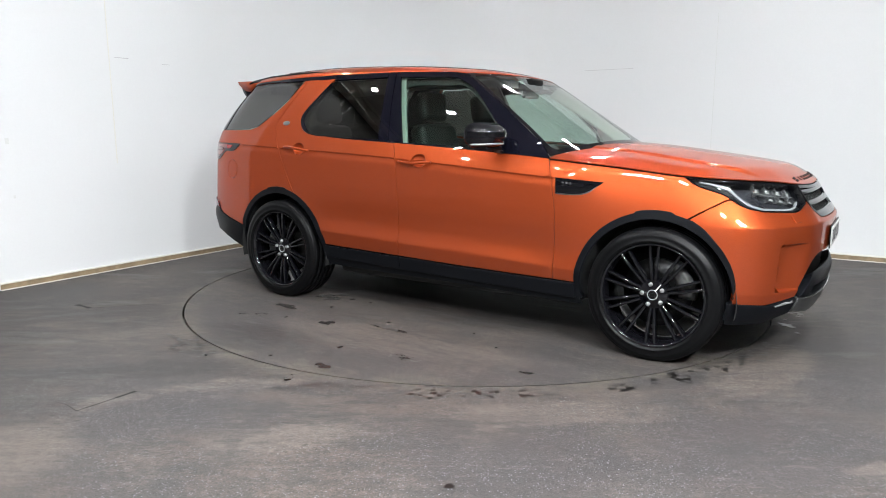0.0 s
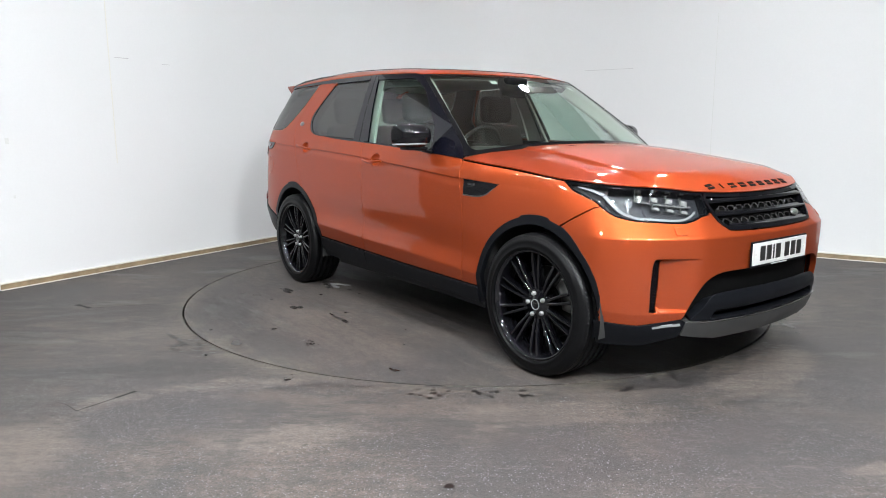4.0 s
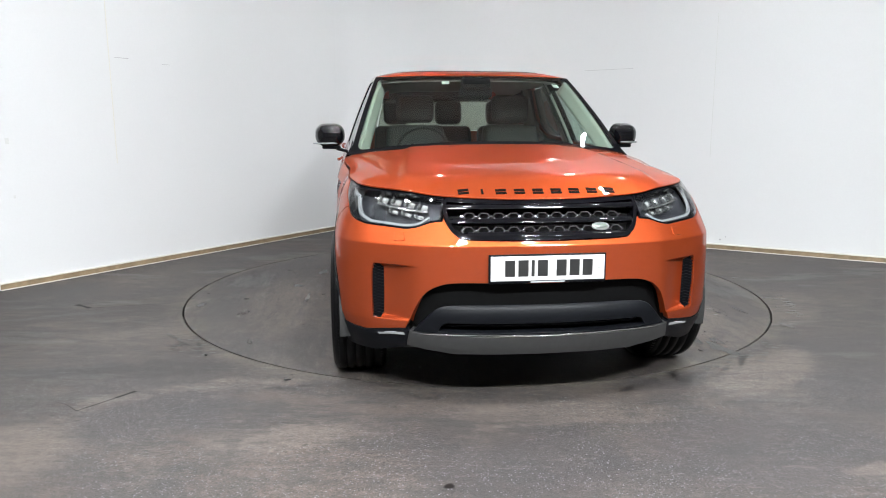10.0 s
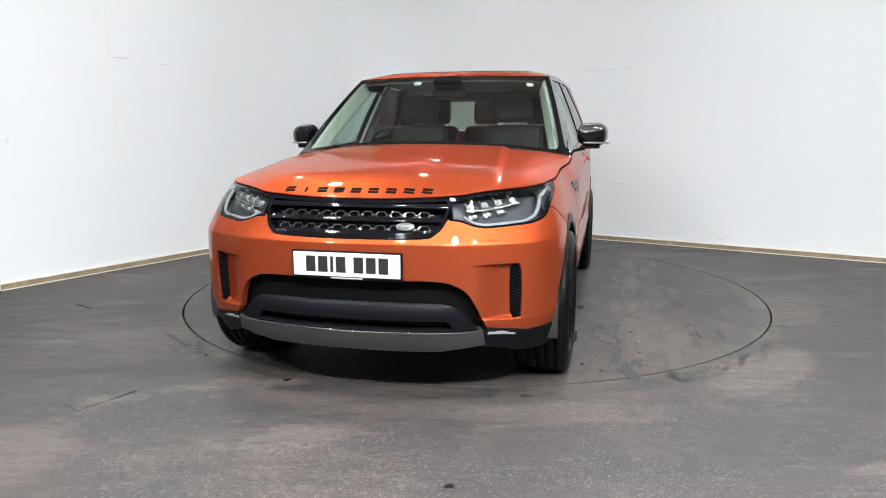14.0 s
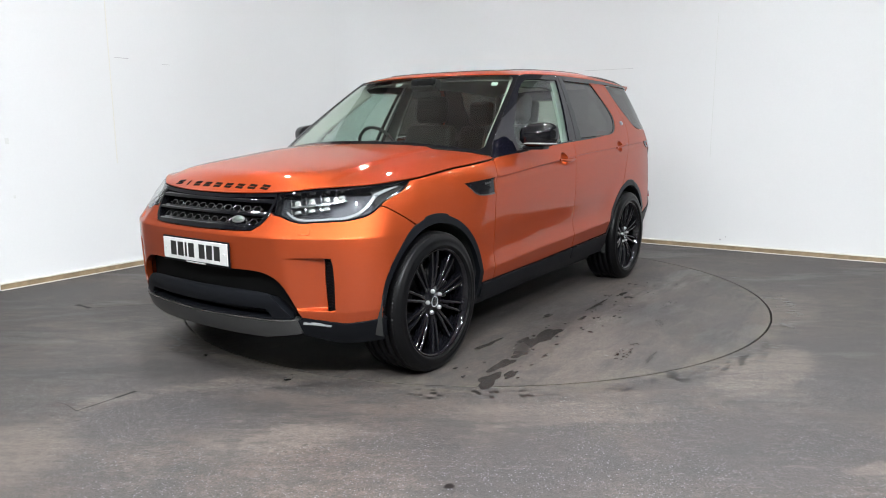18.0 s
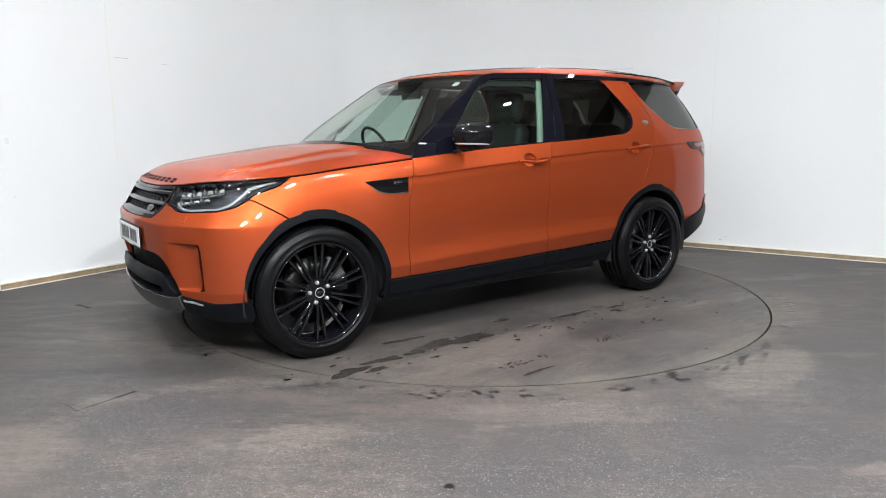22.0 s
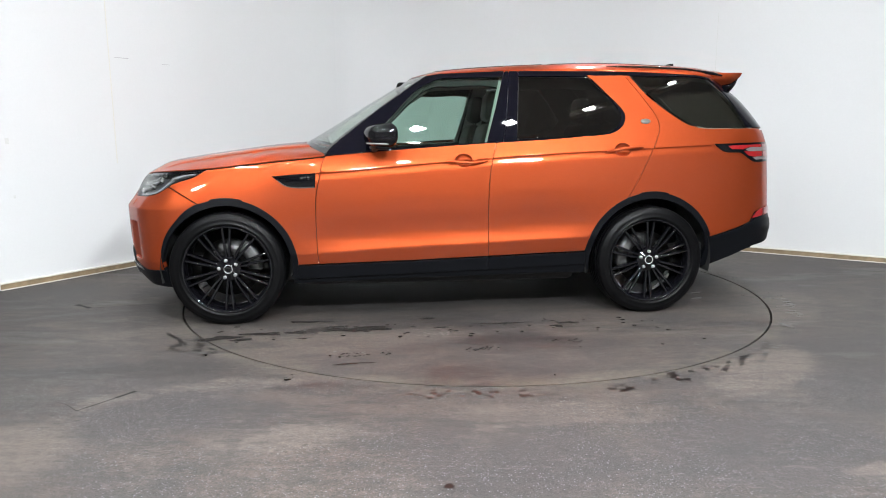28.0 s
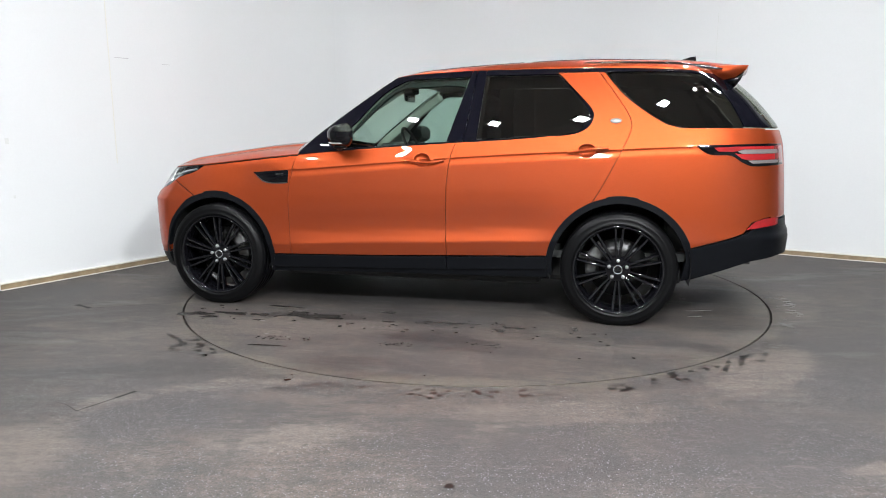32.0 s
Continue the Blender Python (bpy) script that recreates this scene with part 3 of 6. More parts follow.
top = [bm.verts.new(((TABLE_R - SLOT_W / 2) * math.cos(2 * math.pi * i / n), (TABLE_R - SLOT_W / 2) * math.sin(2 * math.pi * i / n), 0.0)) for i in range(n)]
low = [bm.verts.new((v.co.x, v.co.y, -0.05)) for v in top]
bm.faces.new(top)
for i in range(n):
    bm.faces.new((top[(i + 1) % n], top[i], low[i], low[(i + 1) % n]))
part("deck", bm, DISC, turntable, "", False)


def skirting(name, path, label):
    """A brown board with a pale bead on top and along the floor."""
    base = new(name, None)
    tagged(base, label, kind="structure")
    for nm, z0, z1, d, m in (("board", 0.007, 0.050, 0.018, WOOD), ("top_bead", 0.050, 0.062, 0.022, PALE_BEAD), ("floor_bead", 0.0, 0.007, 0.026, PALE_BEAD)):
        bm = bmesh.new()
        fr, bk = path(d), path(-0.002)
        rows = [[bm.verts.new((p.x, p.y, z)) for p in line] for line, z in ((fr, z0), (fr, z1), (bk, z1))]
        for r0, r1 in zip(rows, rows[1:]):
            for i in range(len(fr) - 1):
                bm.faces.new((r0[i], r0[i + 1], r1[i + 1], r1[i]))
        bmesh.ops.recalc_face_normals(bm, faces=bm.faces)
        part(nm, bm, m, base, "", False)
    return base


skirting("baseboard_west", lambda d: [room_point(COVE, d), room_point(WHITE_A, d)], "stained brown skirting board with a pale top edge")
skirting("baseboard_north", lambda d: [room_point(d, COVE), room_point(d, WHITE_B)], "stained brown skirting board with a pale top edge")
skirting("baseboard_corner", lambda d: cove(COVE - d), "curved stained brown skirting board")


def ceiling_or_fill_light(x, y, half):
    """A small square LED panel in a shallow frame under the ceiling; also used for added fill lights."""
    lamp = new("ceiling_or_fill_light", None)
    lamp.location = (x, y, ROOM_H - 0.001)
    lamp.rotation_euler.z = radians(45)
    half *= LAMP_SCALE
    r, w = half + 0.03, half + 0.003
    bm = bmesh.new()
    for lo, hi in (((-r, -r, -0.06), (r, -w, 0)), ((-r, w, -0.06), (r, r, 0)), ((-r, -w, -0.06), (-w, w, 0)), ((w, -w, -0.06), (r, w, 0))):
        box(bm, lo, hi)
    part("frame", bm, CEIL, lamp, "", False)
    bm = bmesh.new()
    box(bm, (-half, -half, -0.045), (half, half, -0.02))
    part("diffuser", bm, LAMP, lamp, "glowing white diffuser", False)
    return tagged(lamp, "square white LED ceiling panel, one of a ring with added fill lights", "ceiling light", "ceiling lights")


for i, half in enumerate((0.046, 0.046, 0.055, 0.066, 0.072, 0.072, 0.062, 0.047, 0.043, 0.047)):
    a = radians(196 + 18.5 * i)
    ceiling_or_fill_light(3.9 * math.cos(a), 3.9 * math.sin(a), half)
# large fill panels added behind the camera to brighten the car's flanks
for a, half in ((238, 0.145), (268, 0.225), (291, 0.26)):
    ceiling_or_fill_light(6.8 * math.cos(radians(a)), 6.8 * math.sin(radians(a)), half)
# more added fill panels, to balance back wall, floor and under-car shadow
for x, y, half in ((2.4, 1.1, 0.046), (-2.6, 0.9, 0.050), (1.5, 2.6, 0.070), (-0.65, 2.3, 0.060), (-1.9, -0.9, 0.068), (1.95, -0.95, 0.066)):
    ceiling_or_fill_light(x, y, half)


def ceiling_beam(p, q, half, deep, label):
    """A pale steel channel under the ceiling: web and two flanges."""
    p, q = Vector((*p, ROOM_H)), Vector((*q, ROOM_H))
    beam = new("ceiling_beam", None)
    d = (q - p).normalized()
    beam.matrix_basis = Matrix.Translation(p) @ Matrix.Rotation(math.atan2(d.y, d.x), 4, "Z")
    length = (q - p).length
    for nm, lo, hi in (("web", (0, -0.012, -deep + 0.014), (length, 0.012, -0.015)), ("lower_flange", (0, -half, -deep), (length, half, -deep + 0.013)), ("upper_flange", (0, -half, -0.014), (length, half, -0.001))):
        block(nm, lo, hi, PALE_BEAD, beam, 0.002)
    return tagged(beam, label, "ceiling beam", "ceiling beams")


ceiling_beam((2.15, -3.33), (4.45, -0.96), 0.06, 0.16, "pale painted steel beam under the ceiling")
ceiling_beam(tuple(room_point(5.3, 0.10).xy), tuple(room_point(9.6, 0.10).xy), 0.09, 0.26, "pale painted steel beam along the wall's top")


# ---- the car ----
car = new("car", None)
tagged(car, "metallic orange large SUV with black wheels and black trim", "car")
hood_z = spline([0.5, 0.78, 1.18, 1.58, 1.79, 1.98, 2.08, 2.15], [1.15, 1.125, 1.085, 1.042, 1.027, 1.01, 0.99, 0.97])
belt = spline([-2.6, -1.15, -0.77, -0.19, 0.2, 0.59, 0.9], [1.30, 1.262, 1.232, 1.198, 1.172, 1.142, 1.115])
roof_edge = spline([-2.4, -2.03, -1.73, -1.35, -1.0, -0.5, -0.18, 0.05, 0.2], [1.60, 1.652, 1.681, 1.696, 1.699, 1.696, 1.688, 1.672, 1.640])
FW, RW, HUB = 1.462, -1.462, 0.378


def XS(pts):
    return [X(*p) for p in pts]


def on_side(fn, k):
    return lambda fs: fn(np.interp(GIRTH - np.abs(fs), RUN, LINE[:, 0])) + k


LOW_ROWS = [on_side(crease, k) for k in (-0.03, -0.012, 0.0, 0.012, 0.03)]
CREASES = LOW_ROWS + [on_side(shoulder, k) for k in (-0.06, -0.03, -0.0135, -0.0105, -0.0055, -0.001, 0.001, 0.006, 0.02)]
FRONT_ROWS = [lambda fs, k=k: np.full_like(fs, k) for k in (0.76, 0.776, 0.782, 0.787, 0.792, 0.80, 0.815)]

# shut lines, front to rear, in side view
CUT_FENDER = curve([(0.858, 0.40), (0.866, 0.52), (0.869, 0.64), (0.866, 0.835), (0.845, 0.952), (0.821, 1.068), (0.80, 1.122)])
CUT_DOORS = curve([(-0.303, 0.43), (-0.298, 0.565), (-0.298, 0.80), (-0.305, 0.953), (-0.327, 1.105), (-0.357, 1.206)])
CUT_REAR = curve([(-1.270, 0.805), (-1.336, 0.915), (-1.44, 1.123), (-1.507, 1.271), (-1.512, 1.335), (-1.488, 1.40), (-1.415, 1.51), (-1.335, 1.62), (-1.295, 1.672)])
SILL_TOP = [(0.858, 0.40), (0.2, 0.413), (-0.3, 0.43), (-0.985, 0.452)]


def zline(fn, x0, x1, n=14):
    return [(x, float(fn(x))) for x in np.linspace(x0, x1, n)]


def oval(x, z, rx, rz, n=28):
    f0 = X(x, z)[0]
    return [(f0 + rx * math.cos(2 * math.pi * i / n), z + rz * math.sin(2 * math.pi * i / n)) for i in range(n)]


def pad(dx):
    """The low raised pad on the crown of an arch."""
    return float(ease(-0.125, -0.105, dx) * ease(0.105, 0.085, dx))


BOWL_F, BOWL_R, FLAP = oval(-0.128, 1.089, 0.056, 0.044), oval(-1.238, 1.155, 0.056, 0.044), oval(-2.02, 0.985, 0.075, 0.075)
for side in (1, -1):
    # front wing: shut line, bonnet line, lamp edge, bumper cut, arch
    o = CUT_FENDER[:-1] + [(0.803, 1.113)] + zline(lambda x: hood_z(x) - 0.006, 0.83, 1.577) + curve([(1.577, 1.04), (1.66, 0.990), (1.787, 0.950), (1.83, 0.925)]) + curve([(1.805, 0.918), (1.71, 0.862), (1.632, 0.815)])
    o += [p for p in arc(FW, HUB, 0.462, 68, 178, 30)] + [(1.002, 0.397)]
    panel("front_wing", XS(o), PAINT, car, rows=CREASES, side=side, holes=[XS([(1.148, 0.992), (0.954, 1.006), (0.864, 1.012), (0.868, 0.921), (0.989, 0.917), (1.064, 0.932), (1.115, 0.967)])])
    # doors
    o = SILL_TOP[:2] + [(-0.303, 0.43)] + CUT_DOORS + zline(belt, -0.36, 0.78) + CUT_FENDER[::-1]
    panel("front_door", XS(o), PAINT, car, rows=CREASES, side=side, holes=[BOWL_F])
    o = [(-0.303, 0.43), (-0.985, 0.452)] + arc(RW, HUB, 0.475, 9, 66, 20) + CUT_REAR
    o += [(-1.02, 1.672)] + curve([(-1.05, 1.65), (-1.165, 1.53), (-1.255, 1.43), (-1.272, 1.375), (-1.24, 1.31), (-1.16, 1.268), (-1.0, 1.248)])[:-1] + zline(belt, -1.0, -0.36) + CUT_DOORS[::-1]
    panel("rear_door", XS(o), PAINT, car, rows=CREASES, side=side, holes=[BOWL_R])
    # rear quarter up to the tailgate cut
    o = arc(RW, HUB, 0.475, 66, 156, 30) + [(-1.907, 0.53)] + [(-2.235, 0.630), (-2.285, 0.700), (-2.36, 0.722)] + [(-2.42, 0.732), (-2.42, 1.06)] + [(-2.29, 1.062), (-2.264, 1.059)]
    o += curve([(-2.264, 1.059), (-2.20, 1.085), (-2.129, 1.127), (-1.998, 1.135), (-1.913, 1.188)]) + [(-2.05, 1.192), (-2.38, 1.20), (-2.35, 1.296)]
    o += curve([(-2.30, 1.300), (-1.87, 1.300), (-1.78, 1.312), (-1.69, 1.347), (-1.48, 1.500), (-1.335, 1.668)]) + CUT_REAR[::-1]
    panel("rear_quarter", XS(o), PAINT, car, rows=CREASES[5:], side=side, holes=[FLAP] if side < 0 else [])
    # glass: front door, rear door, rear quarter
    o = curve([(0.42, 1.31), (0.379, 1.352), (0.199, 1.543), (0.06, 1.625), (-0.02, 1.645)]) + [(-0.425, 1.655), (-0.363, 1.445), (-0.336, 1.362), (-0.29, 1.212), (0.30, 1.178), (0.46, 1.172)]
    panel("front_door_glass", XS(o), TINT, car, off=-0.006, side=side, flange=0.004, label="light green-tinted door window")
    o = [(-0.500, 1.232), (-0.520, 1.445), (-0.538, 1.655), (-1.03, 1.655)] + curve([(-1.05, 1.64), (-1.16, 1.524), (-1.23, 1.43), (-1.245, 1.375), (-1.215, 1.32), (-1.15, 1.275), (-1.02, 1.252)])
    panel("rear_door_glass", XS(o), PRIVACY, car, off=-0.006, side=side, flange=0.004, label="dark privacy-tinted door window")
    o = curve([(-1.35, 1.662), (-1.484, 1.511), (-1.692, 1.355), (-1.785, 1.317), (-1.88, 1.301)]) + [(-2.18, 1.299), (-2.209, 1.299), (-2.025, 1.598), (-1.96, 1.645), (-1.7, 1.662)]
    panel("quarter_glass", XS(o), PRIVACY, car, off=-0.004, side=side, flange=0.004, label="dark privacy-tinted rear side window")
    # black pillar films
    o = [(0.80, 1.122), (0.78, 1.127), (0.59, 1.142), (0.46, 1.152)] + curve([(0.45, 1.20), (0.42, 1.31), (0.379, 1.352), (0.199, 1.543), (0.06, 1.625), (-0.02, 1.645)]) + [(-0.425, 1.655), (-0.445, 1.70), (0.0, 1.680), (0.10, 1.664)] + curve([(0.19, 1.605), (0.46, 1.415), (0.71, 1.225), (0.80, 1.135)])
    panel("a_pillar", XS(o), PILLAR, car, side=side, off=0.001)
    o = [(-0.29, 1.212), (-0.336, 1.362), (-0.363, 1.445), (-0.425, 1.655), (-0.445, 1.70), (-0.475, 1.70), (-0.445, 1.44), (-0.405, 1.21)]
    panel("b_pillar", XS(o), PILLAR, car, side=side, label="black front-door pillar trim")
    o = [(-0.405, 1.21), (-0.445, 1.44), (-0.475, 1.70), (-0.54, 1.70), (-0.538, 1.655), (-0.520, 1.445), (-0.500, 1.222)]
    panel("b_pillar", XS(o), PILLAR, car, side=side, label="black rear-door pillar trim")
    o = [(-0.54, 1.70), (-1.0, 1.702), (-1.35, 1.699), (-1.73, 1.684), (-2.03, 1.655), (-2.08, 1.61), (-1.95, 1.648), (-1.7, 1.665), (-1.34, 1.668), (-1.03, 1.660), (-0.538, 1.660)]
    panel("roof_trim", XS(o), PILLAR, car, side=side, pitch=0.02, label="gloss black strip over the side windows")
    o = XS([(-1.96, 1.648), (-2.025, 1.598), (-2.205, 1.307), (-2.30, 1.304)]) + [(GIRTH - G(0.655, z)[0], z) for z in (1.304, 1.36, 1.42)] + [(GIRTH - G(0.625, z)[0], z) for z in (1.48, 1.54)] + [(GIRTH - G(0.595, 1.602)[0], 1.602)] + XS([(-2.08, 1.612)])
    panel("d_pillar", o, REAR_FILM, car, side=side, pitch=0.02)
    # rear door glass divider and frame
    o = curve([(-1.02, 1.252), (-1.15, 1.275), (-1.215, 1.32), (-1.245, 1.375), (-1.23, 1.43), (-1.16, 1.524), (-1.05, 1.64)]) + curve([(-1.055, 1.652), (-1.168, 1.532), (-1.258, 1.432), (-1.275, 1.375), (-1.242, 1.308), (-1.16, 1.266), (-1.02, 1.244)])
    panel("glass_frame", XS(o), PILLAR, car, side=side, pitch=0.015, off=-0.002)
    o = [(-0.36, 1.200), (-1.0, 1.240), (-1.02, 1.252), (-0.50, 1.228), (-0.405, 1.214), (-0.29, 1.212), (0.30, 1.178), (0.46, 1.170), (0.46, 1.148), (0.2, 1.165)]
    panel("window_seal", XS(o), PILLAR, car, side=side, pitch=0.015, off=-0.001)
    # sill cladding, front and rear door pieces, then the rocker
    low = [(1.002, 0.395), (0.86, 0.397), (0.2, 0.410), (-0.30, 0.427)]
    panel("sill_trim", XS(low + [(-0.30, 0.335), (0.2, 0.322), (1.005, 0.300)]), BLACK, car, side=side, off=0.014)
    panel("sill_trim", XS([(-0.30, 0.427), (-0.985, 0.449), (-1.0, 0.36), (-0.30, 0.335)]), BLACK, car, side=side, off=0.014)
    panel("rocker", XS([(1.03, 0.31), (0.2, 0.33), (-1.0, 0.365), (-1.0, 0.295), (0.2, 0.282), (1.04, 0.262)]), BLACK, car, side=side, off=0.0)
    # wheel-arch cladding
    a0 = [(x + 0.009 * pad(x - FW) * (x - FW) / 0.48, z + 0.009 * pad(x - FW)) for x, z in arc(FW, HUB, 0.470, 176, 72, 60)] + curve([(1.66, 0.81), (1.735, 0.758), (1.846, 0.625), (1.892, 0.49), (1.882, 0.40)]) + [(1.868, 0.30)]
    a1 = [(1.80, 0.25), (1.845, 0.34)] + arc(FW - 0.003, HUB, 0.424, 4, 186, 38) + [(1.06, 0.30), (1.0, 0.30), (0.995, 0.40)]
    panel("wheel_arch_trim", XS(a0 + a1), BLACK, car, side=side, off=0.003, pitch=0.02, flange=0.03)
    a0 = [(x, z + 0.008 * pad(x - RW)) for x, z in arc(RW, HUB, 0.482, 6, 158, 80)] + [(-1.915, 0.53), (-1.925, 0.32)]
    a1 = [(-1.865, 0.30)] + arc(RW, HUB, 0.436, 170, -3, 40) + [(-1.03, 0.30), (-0.965, 0.36), (-0.975, 0.43)]
    panel("wheel_arch_trim", XS(a0 + a1), BLACK, car, side=side, off=0.003, pitch=0.02, flange=0.03)


# ---- bonnet ----
ft = np.concatenate([np.linspace(X(0.80, 1.12)[0], 0.45, 110), np.linspace(0.44, 0.0, 40)])
edge = []
for f in ft:
    z = 1.0
    for _ in range(8):
        z = float(hood_z(shell(np.array([f]), np.array([z]))[0, 0]))
    edge.append(shell(np.array([f]), np.array([z]))[0])
edge = np.array(edge)
HOOD_LINE = list(zip(ft, edge[:, 2]))
EDGE = np.vstack([edge, (edge * (1, -1, 1))[::-1][1:]])
hood_mid = spline([0.6, 0.95, 1.175, 1.483, 1.722, 1.964, 2.10, 2.2], [1.225, 1.203, 1.186, 1.147, 1.114, 1.073, 1.040, 1.010])


def hood_surf(x, y):
    x, y = np.asarray(x, float), np.asarray(y, float)
    # distance to the edge polyline
    p, q = EDGE[:-1, :2], EDGE[1:, :2]
    e = q - p
    t = np.clip(((x[:, None] - p[None, :, 0]) * e[None, :, 0] + (y[:, None] - p[None, :, 1]) * e[None, :, 1]) / np.maximum((e * e).sum(1), 1e-12), 0, 1)
    away = np.hypot(x[:, None] - p[None, :, 0] - t * e[None, :, 0], y[:, None] - p[None, :, 1] - t * e[None, :, 1])
    near = away.argmin(1)
    a, t = away[np.arange(len(x)), near], t[np.arange(len(x)), near]
    zb = EDGE[near, 2] * (1 - t) + EDGE[near + 1, 2] * t + 0.005
    dome = 0.006 - 0.013 * ease(0.0, 0.045, np.abs(y) - 0.53 - 0.1 * (x - 1.08)) * ease(1.98, 1.82, x)
    base = hood_mid(x) - 0.042 * (y / 0.85) ** 2 + dome - 0.01 * ease(0.3, 0.85, np.abs(y))
    k = 1 - np.clip((a - 0.004) / 0.19, 0, 1)
    z = base - (base - zb) * k**2.3
    return np.stack([x, y, z], -1)


cowl = [(1.0 - 0.20 * (y / 0.88) ** 2, y) for y in np.linspace(-edge[0, 1], edge[0, 1], 30)]
panel("bonnet", [tuple(p[:2]) for p in EDGE] + cowl[1:-1], PAINT, car, surf=hood_surf, out=(0, 0, 1), pitch=0.021, gap=0.003, flange=0.005, insets=(0.008, 0.016, 0.026, 0.038, 0.052, 0.068, 0.086), label="orange clamshell bonnet")

panel("bonnet_liner", [tuple(p[:2]) for p in EDGE] + cowl[1:-1], VOID, car, surf=hood_surf, out=(0, 0, 1), off=-0.012, pitch=0.05, gap=0.012, flange=0.06, label="black underside of the bonnet")

# ---- windscreen, roof ----
mid_x, mid_z = spline([0, 0.25, 0.55, 0.85, 1], [0.985, 0.738, 0.490, 0.255, 0.188]), spline([0, 0.25, 0.55, 0.85, 1], [1.200, 1.346, 1.499, 1.637, 1.677])
rim_x, rim_z = spline([0, 0.15, 0.45, 0.85, 1], [0.80, 0.71, 0.46, 0.19, 0.10]), spline([0, 0.15, 0.45, 0.85, 1], [1.137, 1.225, 1.415, 1.605, 1.664])
rim_f = np.array([X(float(rim_x(v)), float(rim_z(v)))[0] for v in np.linspace(0, 1, 60)])


def screen(u, v):
    yy = shell(np.interp(v, np.linspace(0, 1, 60), rim_f), rim_z(v))[:, 1]
    k = np.abs(u) ** 2.2
    return np.stack([mid_x(v) + (rim_x(v) - mid_x(v)) * k, u * yy, mid_z(v) + (rim_z(v) - mid_z(v)) * k], -1)


sheet("windscreen", screen, 33, 17, SCREEN, car, 0, "large raked windscreen")


def band(name, outline, inner, material, parent, surf, off, label="", pitch=0.05):
    return panel(name, outline, material, parent, surf=surf, holes=[inner], off=off, out=(0.7, 0, 0.7), pitch=pitch, gap=0, flange=0.003, label=label, step=0.03)


def rounded_rect(u0, u1, v0, v1, r, rv, n=6):
    out = []
    for cx, cy, a0 in ((u1 - r, v1 - rv, 0), (u0 + r, v1 - rv, 90), (u0 + r, v0 + rv, 180), (u1 - r, v0 + rv, 270)):
        out += [(cx + r * math.cos(radians(a0 + 90 * i / n)), cy + rv * math.sin(radians(a0 + 90 * i / n))) for i in range(n + 1)]
    return out


band("windscreen_border", [(-1, 0.0), (1, 0.0), (1, 1), (-1, 1)], rounded_rect(-0.965, 0.965, 0.035, 0.985, 0.07, 0.10), GLOSS, car, screen, 0.002, "black printed windscreen border")
roof_mid = spline([-2.5, -2.18, -1.92, -1.484, -1.265, -0.98, -0.82, -0.6, -0.376, -0.15, 0.06, 0.193], [1.722, 1.742, 1.764, 1.782, 1.788, 1.784, 1.777, 1.768, 1.755, 1.737, 1.713, 1.677])
re_x = np.linspace(0.10, -2.05, 80)
re_f = np.array([X(x, float(roof_edge(x)))[0] for x in re_x])


def roof_surf(u, v):
    xe = 0.10 - 2.15 * v
    yy = shell(np.interp(-xe, -re_x, re_f), roof_edge(xe))[:, 1]
    xm = 0.194 - 2.396 * v
    k = np.abs(u) ** 2.2
    x = xm + (xe - xm) * k
    drop = np.abs(u) ** 5
    z = roof_mid(xm) + (roof_edge(xe) - roof_mid(xm)) * drop
    return np.stack([x, u * yy, z], -1)


sheet("roof", roof_surf, 41, 60, PAINT, car, 0.012)
panel("roof_glass", rounded_rect(-0.72, 0.72, 0.06, 0.40, 0.05, 0.02), GLOSS, car, surf=roof_surf, out=(0, 0, 1), off=0.003, flange=0.003, gap=0, pitch=0.06, label="dark glass sunroof panel")
panel("roof_glass", rounded_rect(-0.72, 0.72, 0.43, 0.83, 0.05, 0.02), GLOSS, car, surf=roof_surf, out=(0, 0, 1), off=0.003, flange=0.003, gap=0, pitch=0.06, label="dark fixed glass roof panel")

# ---- tailgate and rear bumper ----
panel("tailgate", [G(0.77, 0.72), G(0.80, 1.06), G(0.79, 1.29), G(-0.79, 1.29), G(-0.80, 1.06), G(-0.77, 0.72)], PAINT, car, surf=shell_rear, pitch=0.05)
panel("rear_glass", [G(0.64, 1.30), G(0.58, 1.60), G(-0.58, 1.60), G(-0.64, 1.30)], REAR_GLASS, car, surf=shell_rear, pitch=0.05, label="dark privacy-tinted tailgate window")
rb = [(-1.907, 0.525), (-2.24, 0.625), (-2.33, 0.685)]
lowr = [(-2.30, 0.445), (-2.10, 0.375), (-1.92, 0.312)]
left = [(GIRTH - p[0], p[1]) for p in XS(rb)] + [G(0.70, 0.71)]
under = [G(0.70, 0.47)] + [(GIRTH - p[0], p[1]) for p in XS(lowr)]
panel("rear_bumper", left + [(-a, b) for a, b in left[::-1]] + [(-a, b) for a, b in under[::-1]] + under, BLACK, car, surf=shell_rear, off=0.006, pitch=0.04)

panel("tailgate_top", [G(0.70, 1.605), G(0.60, 1.715), G(-0.60, 1.715), G(-0.70, 1.605)], PILLAR, car, surf=shell_rear, pitch=0.05, label="gloss black panel over the rear window")

# ---- front bumper ----
hl = curve([(1.83, 0.925), (1.90, 0.885), (1.985, 0.862)])
up = XS([(1.632, 0.810), (1.71, 0.860), (1.805, 0.916)] + hl) + [Y(*p) for p in curve([(0.66, 0.852), (0.615, 0.850), (0.56, 0.862), (0.515, 0.878), (0.46, 0.884)])] + [Y(*p) for p in curve([(0.455, 0.90), (0.435, 0.855), (0.40, 0.822), (0.34, 0.806), (0.0, 0.800)])]
